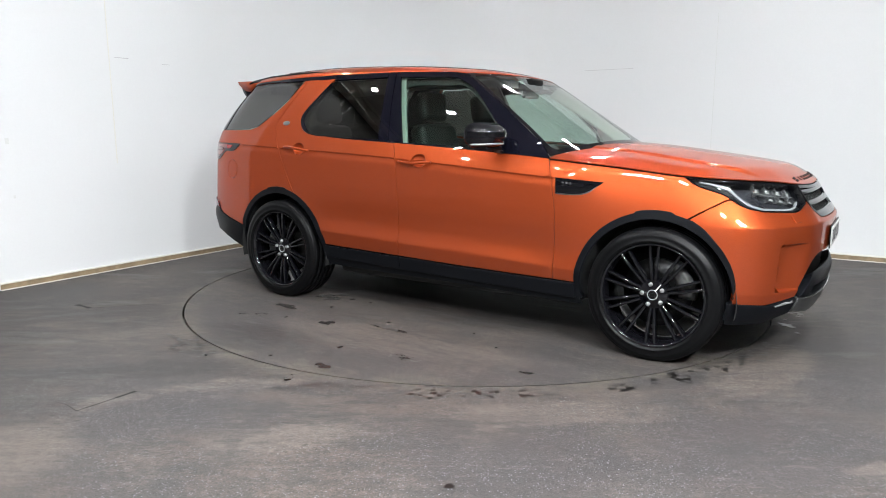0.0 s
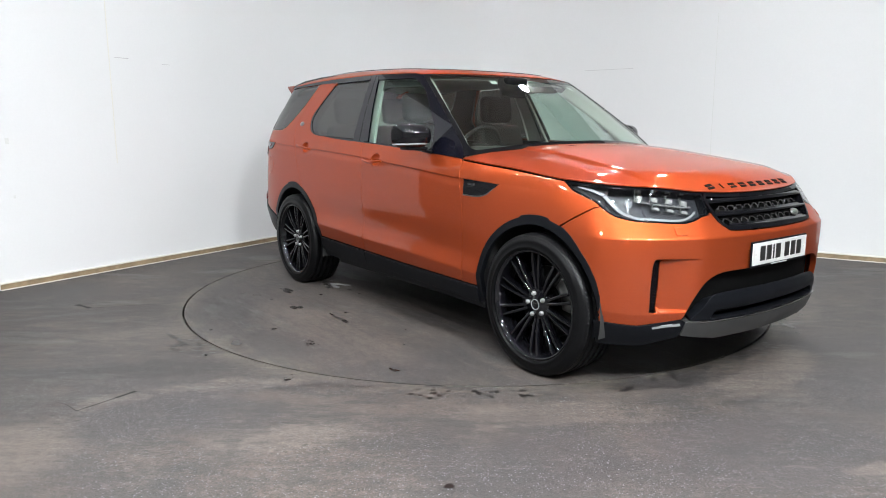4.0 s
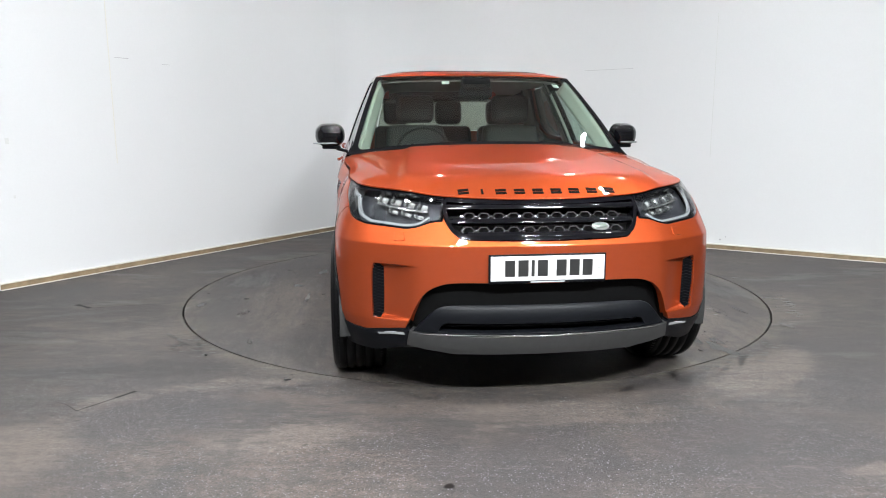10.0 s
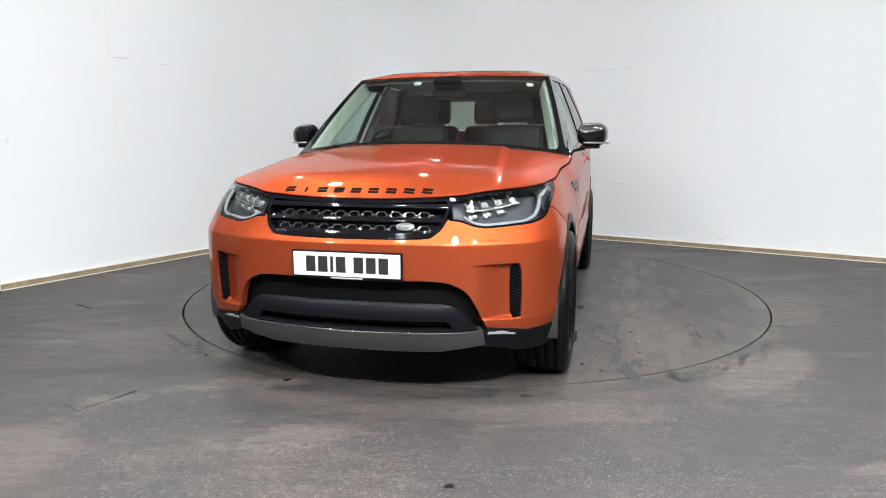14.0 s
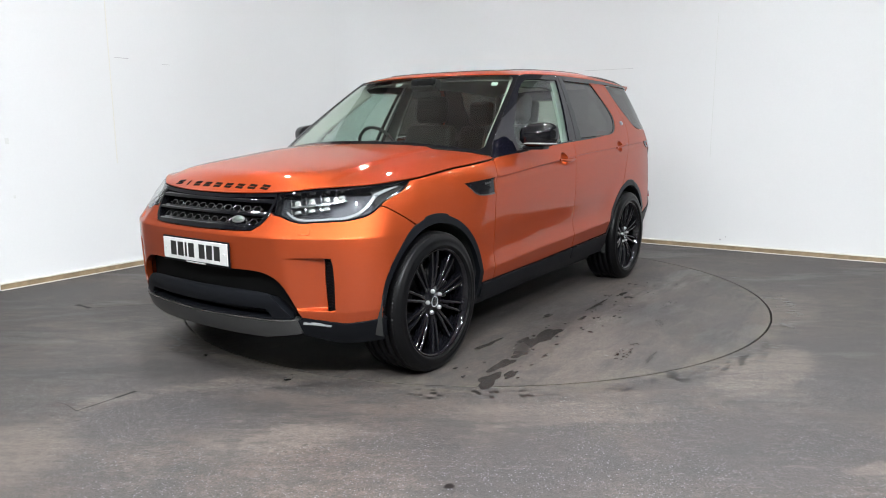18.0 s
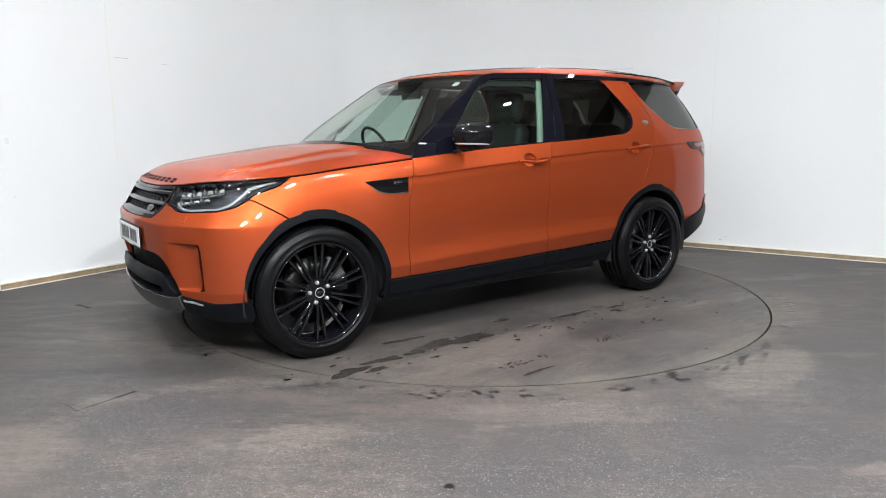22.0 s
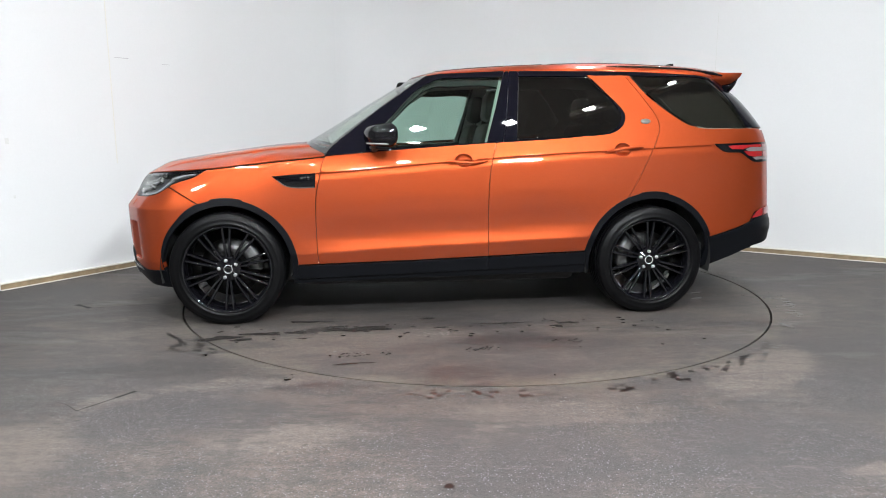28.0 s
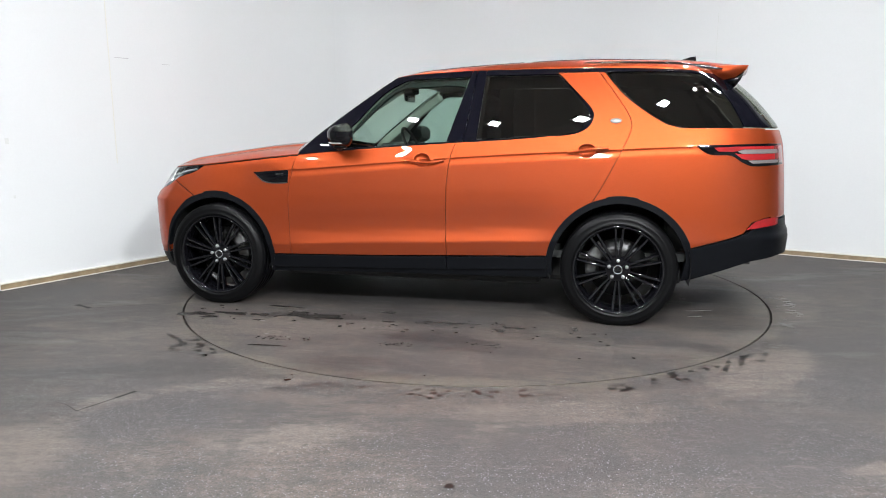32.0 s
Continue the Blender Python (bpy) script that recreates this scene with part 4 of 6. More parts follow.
mouth = [Y(*p) for p in curve([(0.0, 0.607), (0.25, 0.611), (0.41, 0.611), (0.485, 0.598), (0.545, 0.562), (0.588, 0.495), (0.632, 0.390)])]
foot = XS([(2.02, 0.362), (1.872, 0.374)]) + XS(curve([(1.880, 0.43), (1.880, 0.49), (1.835, 0.62), (1.72, 0.752), (1.64, 0.800)]))
half = up[:-1]
o = half + [(0, 0.80)] + [(-a, b) for a, b in half[::-1]] + [(-a, b) for a, b in foot[::-1]] + [(-a, b) for a, b in mouth[::-1]] + mouth[1:] + foot
SLOT_IN, SLOT_OUT, POCKET_IN = Y(0.748, 0.56)[0], Y(0.784, 0.56)[0], Y(0.56, 0.60)[0]


def inward(f, z, depth):
    p = shell(f, z)
    return p - np.stack([0.80 * depth, 0.60 * depth * np.sign(f), 0 * depth], -1)


def bumper_surf(f, z):
    """The bumper skin with a pocket that deepens towards the side intake."""
    a = np.abs(np.asarray(f, float))
    d = 0.036 * ease(POCKET_IN, SLOT_IN, a) * np.where(a > (SLOT_IN + SLOT_OUT) / 2, 0, 1) * ease(0.426, 0.438, z) * ease(0.690, 0.678, z)
    return inward(f, z, d)


def slot_surf(f, z):
    a = np.abs(np.asarray(f, float))
    return inward(f, z, 0.004 + 0.036 * np.clip((SLOT_OUT - a) / (SLOT_OUT - SLOT_IN), 0, 1))


slot = [(SLOT_IN + 0.004, 0.684), (SLOT_OUT - 0.010, 0.684), (SLOT_OUT - 0.002, 0.655), (SLOT_OUT, 0.56), (SLOT_OUT - 0.006, 0.432), (SLOT_IN + 0.002, 0.432), (SLOT_IN, 0.56)]
POCKET_ROWS = [lambda fs, k=k: np.full_like(fs, k) for k in (0.425, 0.4285, 0.432, 0.4355, 0.439, 0.677, 0.6805, 0.684, 0.6875, 0.691)]
panel("front_bumper", o, PAINT, car, surf=bumper_surf, rows=FRONT_ROWS + POCKET_ROWS, pitch=0.020, holes=[slot, [(-a, b) for a, b in slot]], flange=0.03, label="orange front bumper")


# ---- wheels ----
BADGE = surface("badge_silver", (0.14, 0.143, 0.14), 0.3, metal=0.5, vary=0.15)
NUT = surface("bright_nut", (0.32, 0.32, 0.32), 0.3, metal=0.45, vary=0.15)
def spoke_bar(bm, r0, r1, a0, a1, w0, w1, y0, y1, depth):
    """One blade of a twin spoke between two radii, with a ridge along its face."""
    rows = []
    n = 7
    for i in range(n):
        t = i / (n - 1)
        r, a = r0 + (r1 - r0) * t, radians(a0 + (a1 - a0) * t)
        w, y = w0 + (w1 - w0) * t, y0 + (y1 - y0) * t + 0.008 * math.sin(math.pi * t)
        c, d = Vector((math.cos(a), 0, math.sin(a))), Vector((-math.sin(a), 0, math.cos(a)))
        p = c * r
        rows.append([bm.verts.new(p + d * s * w + Vector((0, y - dy, 0))) for s, dy in ((-1, depth), (-1, 0.004), (-0.6, 0), (0.6, 0), (1, 0.004), (1, depth))])
    for r0_, r1_ in zip(rows, rows[1:]):
        for k in range(6):
            bm.faces.new((r0_[k], r0_[(k + 1) % 6], r1_[(k + 1) % 6], r1_[k]))


def build_wheel(x, side):
    """Tyre, black twin-spoke rim, brake behind it; built facing +y."""
    bm = bmesh.new()
    lathe(bm, [(0.292, -0.115), (0.292, -0.135), (0.301, -0.138), (0.283, -0.12), (0.262, 0.0), (0.268, 0.09), (0.279, 0.112), (0.283, 0.128), (0.294, 0.133), (0.297, 0.127), (0.292, 0.118)], 72)
    wheel = part("wheel", bm, GLOSS, car, "gloss black multi-spoke alloy wheel with a wide tyre")
    bm = bmesh.new()
    prof = [(0.293, -0.13), (0.31, -0.142), (0.345, -0.140), (0.368, -0.128), (0.380, -0.105)]
    for g in (-0.07, -0.024, 0.024, 0.07):
        prof += [(0.383, g - 0.006), (0.375, g - 0.005), (0.375, g + 0.005), (0.383, g + 0.006)]
    prof += [(0.380, 0.105), (0.374, 0.122), (0.366, 0.130), (0.356, 0.133), (0.352, 0.138), (0.335, 0.141), (0.317, 0.139), (0.313, 0.143), (0.305, 0.142), (0.296, 0.130)]
    lathe(bm, prof, 96)
    # shoulder blocks
    for k in range(110):
        a = 2 * math.pi * k / 110
        m = Matrix.Rotation(-a, 4, "Y")
        for s in (1, -1):
            box(bm, (0.364, s * 0.104 - 0.013, -0.0098), (0.3798, s * 0.104 + 0.005, 0.0098), 0, m)
    part("tyre", bm, RUBBER, wheel, "black low-profile tyre")
    spoke = None
    for k in range(10):
        a = 36 * k + 90
        if spoke is None:
            bm = bmesh.new()
            for s in (-1, 1):
                spoke_bar(bm, 0.055, 0.284, s * 6.5, s * 5.0, 0.0085, 0.0080, 0.085, 0.110, 0.045)
            bmesh.ops.recalc_face_normals(bm, faces=bm.faces)
            spoke = part("spoke", bm, GLOSS, wheel)
            spoke.matrix_basis = Matrix.Rotation(-radians(a), 4, "Y")
        else:
            ob = new("spoke", spoke.data)
            ob.parent = wheel
            ob.matrix_basis = Matrix.Rotation(-radians(a), 4, "Y")
    bm = bmesh.new()
    lathe(bm, [(0.001, 0.100), (0.034, 0.100), (0.038, 0.094), (0.078, 0.090), (0.086, 0.080), (0.09, 0.04), (0.085, 0.0)], 40)
    part("hub", bm, GLOSS, wheel)
    bm = bmesh.new()
    lathe(bm, [(0.025, 0.1005), (0.0275, 0.1035), (0.030, 0.1005)], 32)
    part("centre_ring", bm, NUT, wheel)
    bm = bmesh.new()
    bmesh.ops.create_uvsphere(bm, u_segments=16, v_segments=6, radius=1.0, matrix=Matrix.Diagonal((0.017, 0.004, 0.009, 1)))
    part("centre_emblem", bm, STEEL, wheel).location = (0, 0.100, 0)
    nut = None
    for k in range(5):
        a = radians(72 * k + (5 if x > 0 else 90))
        if nut is None:
            bm = bmesh.new()
            lathe(bm, [(0.001, 0.108), (0.009, 0.107), (0.0115, 0.102), (0.0115, 0.085)], 12)
            nut = part("wheel_nut", bm, NUT, wheel)
            ob = nut
        else:
            ob = new("wheel_nut", nut.data)
            ob.parent = wheel
        ob.location = (0.060 * math.cos(a), 0, 0.060 * math.sin(a))
    bm = bmesh.new()
    lathe(bm, [(0.08, 0.010), (0.195, 0.010), (0.197, 0.0), (0.195, -0.016), (0.08, -0.016)], 48)
    part("brake_disc", bm, STEEL, wheel)
    bm = bmesh.new()
    rows = []
    for i in range(9):
        a = radians(-32 + 8 * i + (153 if x > 0 else 20))
        q = 0.92 if i in (0, 8) else 1.0
        rows.append([bm.verts.new((r * math.cos(a), y, r * math.sin(a))) for r, y in ((0.125, -0.045), (0.125, 0.03 * q), (0.15, 0.042 * q), (0.195, 0.042 * q), (0.215, 0.03 * q), (0.215, -0.045))])
    for r0, r1 in zip(rows, rows[1:]):
        for k in range(6):
            bm.faces.new((r0[k], r0[(k + 1) % 6], r1[(k + 1) % 6], r1[k]))
    bm.faces.new(rows[0])
    bm.faces.new(rows[-1])
    bmesh.ops.recalc_face_normals(bm, faces=bm.faces)
    part("brake_caliper", bm, CAST, wheel, "cast grey brake caliper")
    wheel.matrix_basis = Matrix.Translation((x, side * 0.845, 0.376)) @ (Matrix.Identity(4) if side > 0 else Matrix.Rotation(math.pi, 4, "Z"))
    return wheel


for x in (FW, RW):
    for side in (1, -1):
        build_wheel(x, side)


# ---- dark structure behind the panels ----
def inner_shell(f, z):
    return shell(f, z) * np.array([0.985, 0.962, 1.0])


block("underbody", (-1.90, -0.66, 0.225), (1.95, 0.66, 0.42), DARK, car, 0.04)
block("floor_pan", (-0.95, -0.84, 0.228), (0.98, 0.84, 0.40), DARK, car, 0.04)
for side in (1, -1):
    for xc, nm in ((FW, 0.44), (RW, 0.46)):
        bm = bmesh.new()
        a0, a1, n = -12, 192, 40
        rows = []
        for y in (0.50, 0.94):
            rows.append([bm.verts.new((xc + nm * math.cos(radians(a0 + (a1 - a0) * i / n)), side * y, HUB + nm * math.sin(radians(a0 + (a1 - a0) * i / n)))) for i in range(n + 1)])
        for i in range(n):
            bm.faces.new((rows[0][i], rows[0][i + 1], rows[1][i + 1], rows[1][i]))
        bm.faces.new(rows[0])
        part("wheel_arch_liner", bm, DARK, car, "", False)
    bm_outline = XS([(1.0, 0.42), (0.86, 1.0), (0.86, 1.10), (-1.30, 1.20), (-1.45, 1.15), (-1.55, 0.88), (-1.3, 0.86), (-1.0, 0.7), (-0.93, 0.46)])
    panel("door_shell", bm_outline, DARK, car, surf=inner_shell, side=side, gap=0, pitch=0.08, flange=0.002)
    panel("wing_shell", XS([(0.86, 1.10), (1.0, 0.55)] + arc(FW, HUB, 0.45, 160, 70, 10) + [(1.60, 0.85), (1.85, 0.9), (1.83, 1.0), (1.5, 1.03)]), DARK, car, surf=inner_shell, side=side, gap=0, pitch=0.08, flange=0.002)
    panel("quarter_shell", XS(arc(RW, HUB, 0.47, 80, 150, 12) + [(-2.3, 0.6), (-2.4, 1.0), (-2.35, 1.27), (-1.85, 1.29), (-1.5, 1.5), (-1.3, 1.65), (-1.1, 1.65), (-1.3, 1.45), (-1.32, 1.3)]), DARK, car, surf=inner_shell, side=side, gap=0, pitch=0.08, flange=0.002)
block("engine_bay", (1.0, -0.62, 0.35), (1.95, 0.62, 0.98), DARK, car, 0.02)


# ---- front end: lamps, grille, lower trim ----
RED = surface("red_lens", (0.24, 0.009, 0.011), 0.12, coat=1.0, vary=0.08, bump=0)
SMOKE = surface("clear_rear_lens", (0.14, 0.125, 0.125), 0.15, coat=1.0, vary=0.1, bump=0)
PLATE = surface("white_plate", (0.45, 0.45, 0.445), 0.35, vary=0.04, bump=0, coat=0.3)
INK = surface("black_characters", (0.012, 0.012, 0.012), 0.4, vary=0.1)
LIGHTBAR = surface("white_light_guide", (0.22, 0.225, 0.23), 0.15, coat=1.0, vary=0.05, bump=0)
REFLECTOR = surface("chrome_reflector", (0.42, 0.42, 0.42), 0.16, metal=0.85, vary=0.1, bump=0.1, grain=80)
LAMP_BACK = surface("dark_lamp_bowl", (0.030, 0.031, 0.036), 0.3, metal=0.3, vary=0.3, grain=60)
MESH = surface("dark_chrome", (0.11, 0.11, 0.11), 0.16, metal=0.8, vary=0.1, bump=0)
BAR_INK = surface("matt_black_bar", (0.003, 0.0026, 0.0026), 0.6, spec=0.03, vary=0.1)
CLEAR_BLOCK = surface("lens_block", (0.26, 0.26, 0.25), 0.06, coat=1.0, vary=0.2, bump=0)
GREY_FILM = surface("pale_grey_patch", (0.55, 0.60, 0.57), 0.4, vary=0.05)


def at_shell(f, z, off=0.0):
    """A point of the shell and its outward normal."""
    a, b, e = np.array([f]), np.array([z]), 0.004
    p = shell(a, b)[0]
    n = np.cross(shell(a + e, b)[0] - shell(a - e, b)[0], shell(a, b + e)[0] - shell(a, b - e)[0])
    n /= np.linalg.norm(n)
    if n @ (p - np.array([np.clip(p[0], -1.6, 1.4), 0, p[2]])) < 0:
        n = -n
    return Vector(p + n * off), Vector(n)


def standing(f, z, off, roll=0.0):
    """A pose on the shell with local x along it, y up and z outward."""
    p, n = at_shell(f, z, off)
    t = Vector((0, 0, 1)).cross(n).normalized()
    return Matrix.Translation(p) @ Matrix((t, n.cross(t), n)).transposed().to_4x4() @ Matrix.Rotation(radians(roll), 4, "Z")


f_in, f_out = Y(0.455, 0.95)[0], X(1.577, 1.04)[0]
top_edge = [(f_out, 1.038)] + [(f, z - 0.004) for f, z in HOOD_LINE if f_in < f < f_out]
lamp_low = [Y(*p) for p in curve([(0.47, 0.886), (0.515, 0.878), (0.56, 0.862), (0.615, 0.850), (0.66, 0.852)])] + XS(curve([(1.985, 0.862), (1.90, 0.885), (1.83, 0.925), (1.787, 0.950), (1.66, 0.990)]))
LAMP_EDGE = top_edge + [(f_in, 0.968)] + lamp_low
for side in (1, -1):
    lampart = panel("headlight", LAMP_EDGE, LAMP_BACK, car, off=-0.055, side=side, gap=0.004, flange=0.002, label="clear LED headlight with a white J-shaped light bar")
    rimring = shrink(LAMP_EDGE, 0.007)
    panel("bezel", LAMP_EDGE, GLOSS, lampart, holes=[rimring], off=-0.004, side=side, gap=0, flange=0.05, pitch=0.02)
    panel("lens", LAMP_EDGE, CLEAR, lampart, off=-0.001, side=side, gap=0.003, flange=0.004, label="clear plastic lens")
    outer = [Y(*p) for p in curve([(0.520, 0.905), (0.565, 0.880), (0.615, 0.868), (0.665, 0.869)])] + XS(curve([(1.985, 0.878), (1.923, 0.901), (1.864, 0.942), (1.812, 0.982)]))
    inner = [Y(*p) for p in curve([(0.524, 0.911), (0.567, 0.887), (0.615, 0.876), (0.664, 0.877)])] + XS(curve([(1.987, 0.886), (1.930, 0.908), (1.873, 0.947), (1.823, 0.988)]))
    panel("light_bar", outer + inner[::-1], LIGHTBAR, lampart, off=-0.022, side=side, gap=0, flange=0.012, pitch=0.02, label="white J-shaped daytime light bar")
    tip = XS([(1.812, 0.982), (1.74, 1.002), (1.66, 1.017), (1.665, 1.021), (1.75, 1.010), (1.825, 0.990)])
    panel("light_bar", tip, LIGHTBAR, lampart, off=-0.018, side=side, gap=0, flange=0.01, pitch=0.02)
    for row, count, step_y in ((0, 4, 0.060), (1, 3, 0.058)):
        for k in range(count):
            yy, zz = 0.548 + step_y * k + 0.020 * row, 0.956 + 0.010 * k - 0.042 * row
            f, z = Y(min(yy, 0.80), zz)
            m = standing(f, z, -0.046, 14)
            if side < 0:
                m = Matrix.Diagonal((1, -1, 1, 1)) @ m @ Matrix.Diagonal((-1, 1, 1, 1))
            hz = 0.019 if row == 0 else 0.012
            bm = bmesh.new()
            box(bm, (-0.026, -hz, -0.01), (-0.022, hz, 0.026), 0.0015)
            box(bm, (-0.026, -hz - 0.004, -0.01), (0.022, -hz, 0.018), 0.0015)
            part("reflector", bm, REFLECTOR, lampart).matrix_basis = m
            # a slanted lens block, its upper face cut back
            bm = bmesh.new()
            made = box(bm, (-0.018, -hz + 0.003, -0.006), (0.016, hz - 0.002, 0.014), 0.0)
            for v in made:
                if v.co.z > 0:
                    v.co.x = v.co.x * 0.72 + 0.004
                    v.co.y = v.co.y * 0.75 - 0.003
            bmesh.ops.bevel(bm, geom=list(bm.edges), offset=0.0025, segments=2, affect="EDGES")
            part("projector", bm, CLEAR_BLOCK, lampart).matrix_basis = m
    shelf = [Y(*p) for p in curve([(0.53, 0.931), (0.60, 0.934), (0.68, 0.946), (0.76, 0.962)])]
    panel("shelf", shelf + [(a, b + 0.005) for a, b in shelf[::-1]], REFLECTOR, lampart, off=-0.026, side=side, gap=0, flange=0.025, pitch=0.02, label="chrome divider between the lamp rows")
    # washer flap
    fy = Y(0.655, 0.815)[0]
    panel("washer_flap", [(fy - 0.028, 0.800), (fy + 0.026, 0.798), (fy + 0.022, 0.832), (fy - 0.020, 0.832)], PAINT, car, off=0.004, side=side, gap=0, flange=0.004, pitch=0.02, step=0.01)
    # side intake: a dark back that faces inward, and short blades
    intake = panel("bumper_intake", slot, BLACK, car, surf=slot_surf, off=-0.006, side=side, gap=-0.004, flange=0.002, pitch=0.012, label="black slim bumper intake with mesh blades")
    for k in range(17):
        zz = 0.442 + 0.0145 * k
        bm = bmesh.new()
        span = (SLOT_OUT - SLOT_IN) / 3
        for q in range(3):
            box(bm, (SLOT_IN + span * q + 0.002, zz - 0.002 + 0.005 * (q % 2), -0.009), (SLOT_IN + span * (q + 1) - 0.002, zz + 0.002 + 0.005 * (q % 2), 0.0005))
        for v in bm.verts:
            p = slot_surf(np.array([v.co.x]), np.array([v.co.y]))[0]
            v.co = (p[0] + v.co.z * 0.8, (p[1] + v.co.z * 0.6) * side, p[2])
        bmesh.ops.recalc_face_normals(bm, faces=bm.faces)
        part("blade", bm, BLACK, intake, "", False)
    # lower corner and its small lamp strip
    corner = XS([(1.852, 0.374), (2.02, 0.360)]) + [Y(0.632, 0.388), Y(0.612, 0.375), Y(0.625, 0.300)] + XS([(2.0, 0.255), (1.838, 0.255)])
    panel("lower_bumper_trim", corner, BLACK, car, off=0.004, side=side, gap=0, flange=0.03, pitch=0.03, label="black plastic lower bumper corner")
    strip = [Y(0.634, 0.360), Y(0.640, 0.373), Y(0.70, 0.367), Y(0.755, 0.356), Y(0.748, 0.348), Y(0.70, 0.356)]
    panel("marker_lamp", strip, LIGHTBAR, car, off=0.008, side=side, gap=0, flange=0.006, pitch=0.015, label="narrow clear marker lamp strip")

# grille
grille_rim = [Y(*p) for p in curve([(0.452, 0.965), (0.455, 0.925), (0.432, 0.855), (0.40, 0.824), (0.34, 0.809), (0.0, 0.803)])]
hood_front = [(f, z - 0.006) for f, z in HOOD_LINE if f <= f_in]
go = [(f, z) for f, z in reversed(hood_front)] + grille_rim[:-1]
right = [(-f, z) for f, z in go]
full = go + [(0, 0.803)] + right[::-1]
grille = panel("grille", full, VOID, car, off=-0.06, gap=0.0, flange=0.002, pitch=0.05, label="gloss black front grille with honeycomb mesh")
panel("surround", full, GLOSS, grille, holes=[shrink(full, 0.014)], off=0.002, gap=0, flange=0.06, pitch=0.03)


def grille_bar(z0, z1, y0, y1, off):
    lo, hi = Y(y0, z0)[0], Y(y1, z1)[0]
    n = 14
    o = [(-lo + 2 * lo * i / n, z0) for i in range(n + 1)] + [(hi - 2 * hi * i / n, z1) for i in range(n + 1)]
    zc, zh = (z0 + z1) / 2, (z1 - z0) / 2

    def swell(f, z):
        p = shell(f, z)
        p[..., 0] += 0.010 * np.sqrt(np.clip(1.04 - ((z - zc) / zh) ** 2, 0, 1))
        return p
    return panel("bar", o, GLOSS, grille, surf=swell, off=off, gap=0, flange=0.03, pitch=0.0065)


for z0, z1, y0, y1 in ((0.932, 0.962, 0.447, 0.445), (0.871, 0.894, 0.430, 0.440), (0.815, 0.836, 0.365, 0.405)):
    grille_bar(z0, z1, y0, y1, -0.006)
for zc, half_w in ((0.913, 0.42), (0.853, 0.385)):
    bm = bmesh.new()
    count = int(half_w / 0.036)
    for k in range(-count, count + 1):
        f0 = 0.036 * k
        if k % 2 == 0:
            pts = [(f0 + 0.030 * math.cos(radians(60 * q)), zc + 0.0165 * math.sin(radians(60 * q))) for q in range(7)]
            tube(bm, [at_shell(a if abs(a) > 1e-4 else 1e-4, b, -0.024)[0] for a, b in pts], 0.0038, 5)
        if k % 2:
            tube(bm, [at_shell(f0 - 0.008, zc, -0.024)[0], at_shell(f0 + 0.008, zc, -0.024)[0]], 0.0038, 5)
    part("honeycomb_mesh", bm, MESH, grille, "gloss black honeycomb mesh", False)

bm = bmesh.new()
bmesh.ops.create_uvsphere(bm, u_segments=28, v_segments=10, radius=1.0)
bmesh.ops.scale(bm, vec=(0.043, 0.021, 0.007), verts=bm.verts)
badge = part("badge", bm, BADGE, car, "plain silver oval badge")
badge.matrix_basis = standing(Y(0.262, 0.857)[0], 0.857, -0.004)
bm = bmesh.new()
bmesh.ops.create_uvsphere(bm, u_segments=24, v_segments=8, radius=1.0)
bmesh.ops.scale(bm, vec=(0.035, 0.015, 0.007), verts=bm.verts)
part("oval_face", bm, surface("badge_face", (0.075, 0.09, 0.08), 0.3, metal=0.3), badge).location = (0, 0, 0.0018)

# nine plain dark bars along the bonnet's lip
for k in range(9):
    y0 = -0.355 + 0.0865 * k
    lip = float(np.interp(abs(y0), np.maximum.accumulate(edge[::-1, 1]), edge[::-1, 0]))
    xs = np.linspace(lip - 0.2, lip - 0.001, 120)
    zs = hood_surf(xs, np.full(120, y0))[:, 2]
    xa, xb = float(np.interp(-1.018, -zs, xs)), float(np.interp(-0.999, -zs, xs))
    w = 0.004 if k == 1 else 0.024
    for q0, q1 in (((0.0, 1.0),) if k == 1 else ((0.0, 0.40), (0.62, 1.0))):
        x0, x1 = xa + (xb - xa) * q0, xa + (xb - xa) * q1
        panel("letter_bar", [(x0, y0 - w), (x1, y0 - w), (x1, y0 + w), (x0, y0 + w)], BAR_INK, car, surf=hood_surf, out=(0, 0, 1), off=0.003, gap=0, flange=0.003, pitch=0.03, step=0.008, label="plain dark bar in place of lettering" if k == 0 else "")

# number plate with plain bars
plate = block("number_plate", (-0.260, -0.0555, -0.006), (0.260, 0.0555, 0.0), PLATE, car, 0.002, label="white front plate with plain dark bars")
plate.matrix_basis = Matrix.Translation((2.268, 0, 0.681)) @ Matrix(((0, 0, 1), (1, 0, 0), (0, 1, 0))).to_4x4()
block("plate_holder", (-0.269, -0.068, -0.012), (0.269, 0.0635, -0.0065), BLACK, plate, 0.002)
xk = -0.196
for k in range(7):
    wide = 0.014 if k == 2 else 0.046
    block("character_bar", (xk, -0.036, 0.0), (xk + wide, 0.038, 0.0012), INK, plate)
    xk += wide + (0.040 if k == 3 else 0.014)
block("dealer_strip", (-0.078, -0.0655, -0.0062), (0.078, -0.0600, -0.0045), PLATE, plate, label="thin white lettering strip below the plate")
for s in (-1, 1):
    bm = bmesh.new()
    bmesh.ops.create_cone(bm, cap_ends=True, segments=12, radius1=0.006, radius2=0.005, depth=0.003, matrix=pose(s * 0.235, 0, 0.0015))
    part("screw_cap", bm, PLATE, plate)

# lower mouth
mouth_all = [(-a, b) for a, b in mouth[::-1]] + mouth[1:]
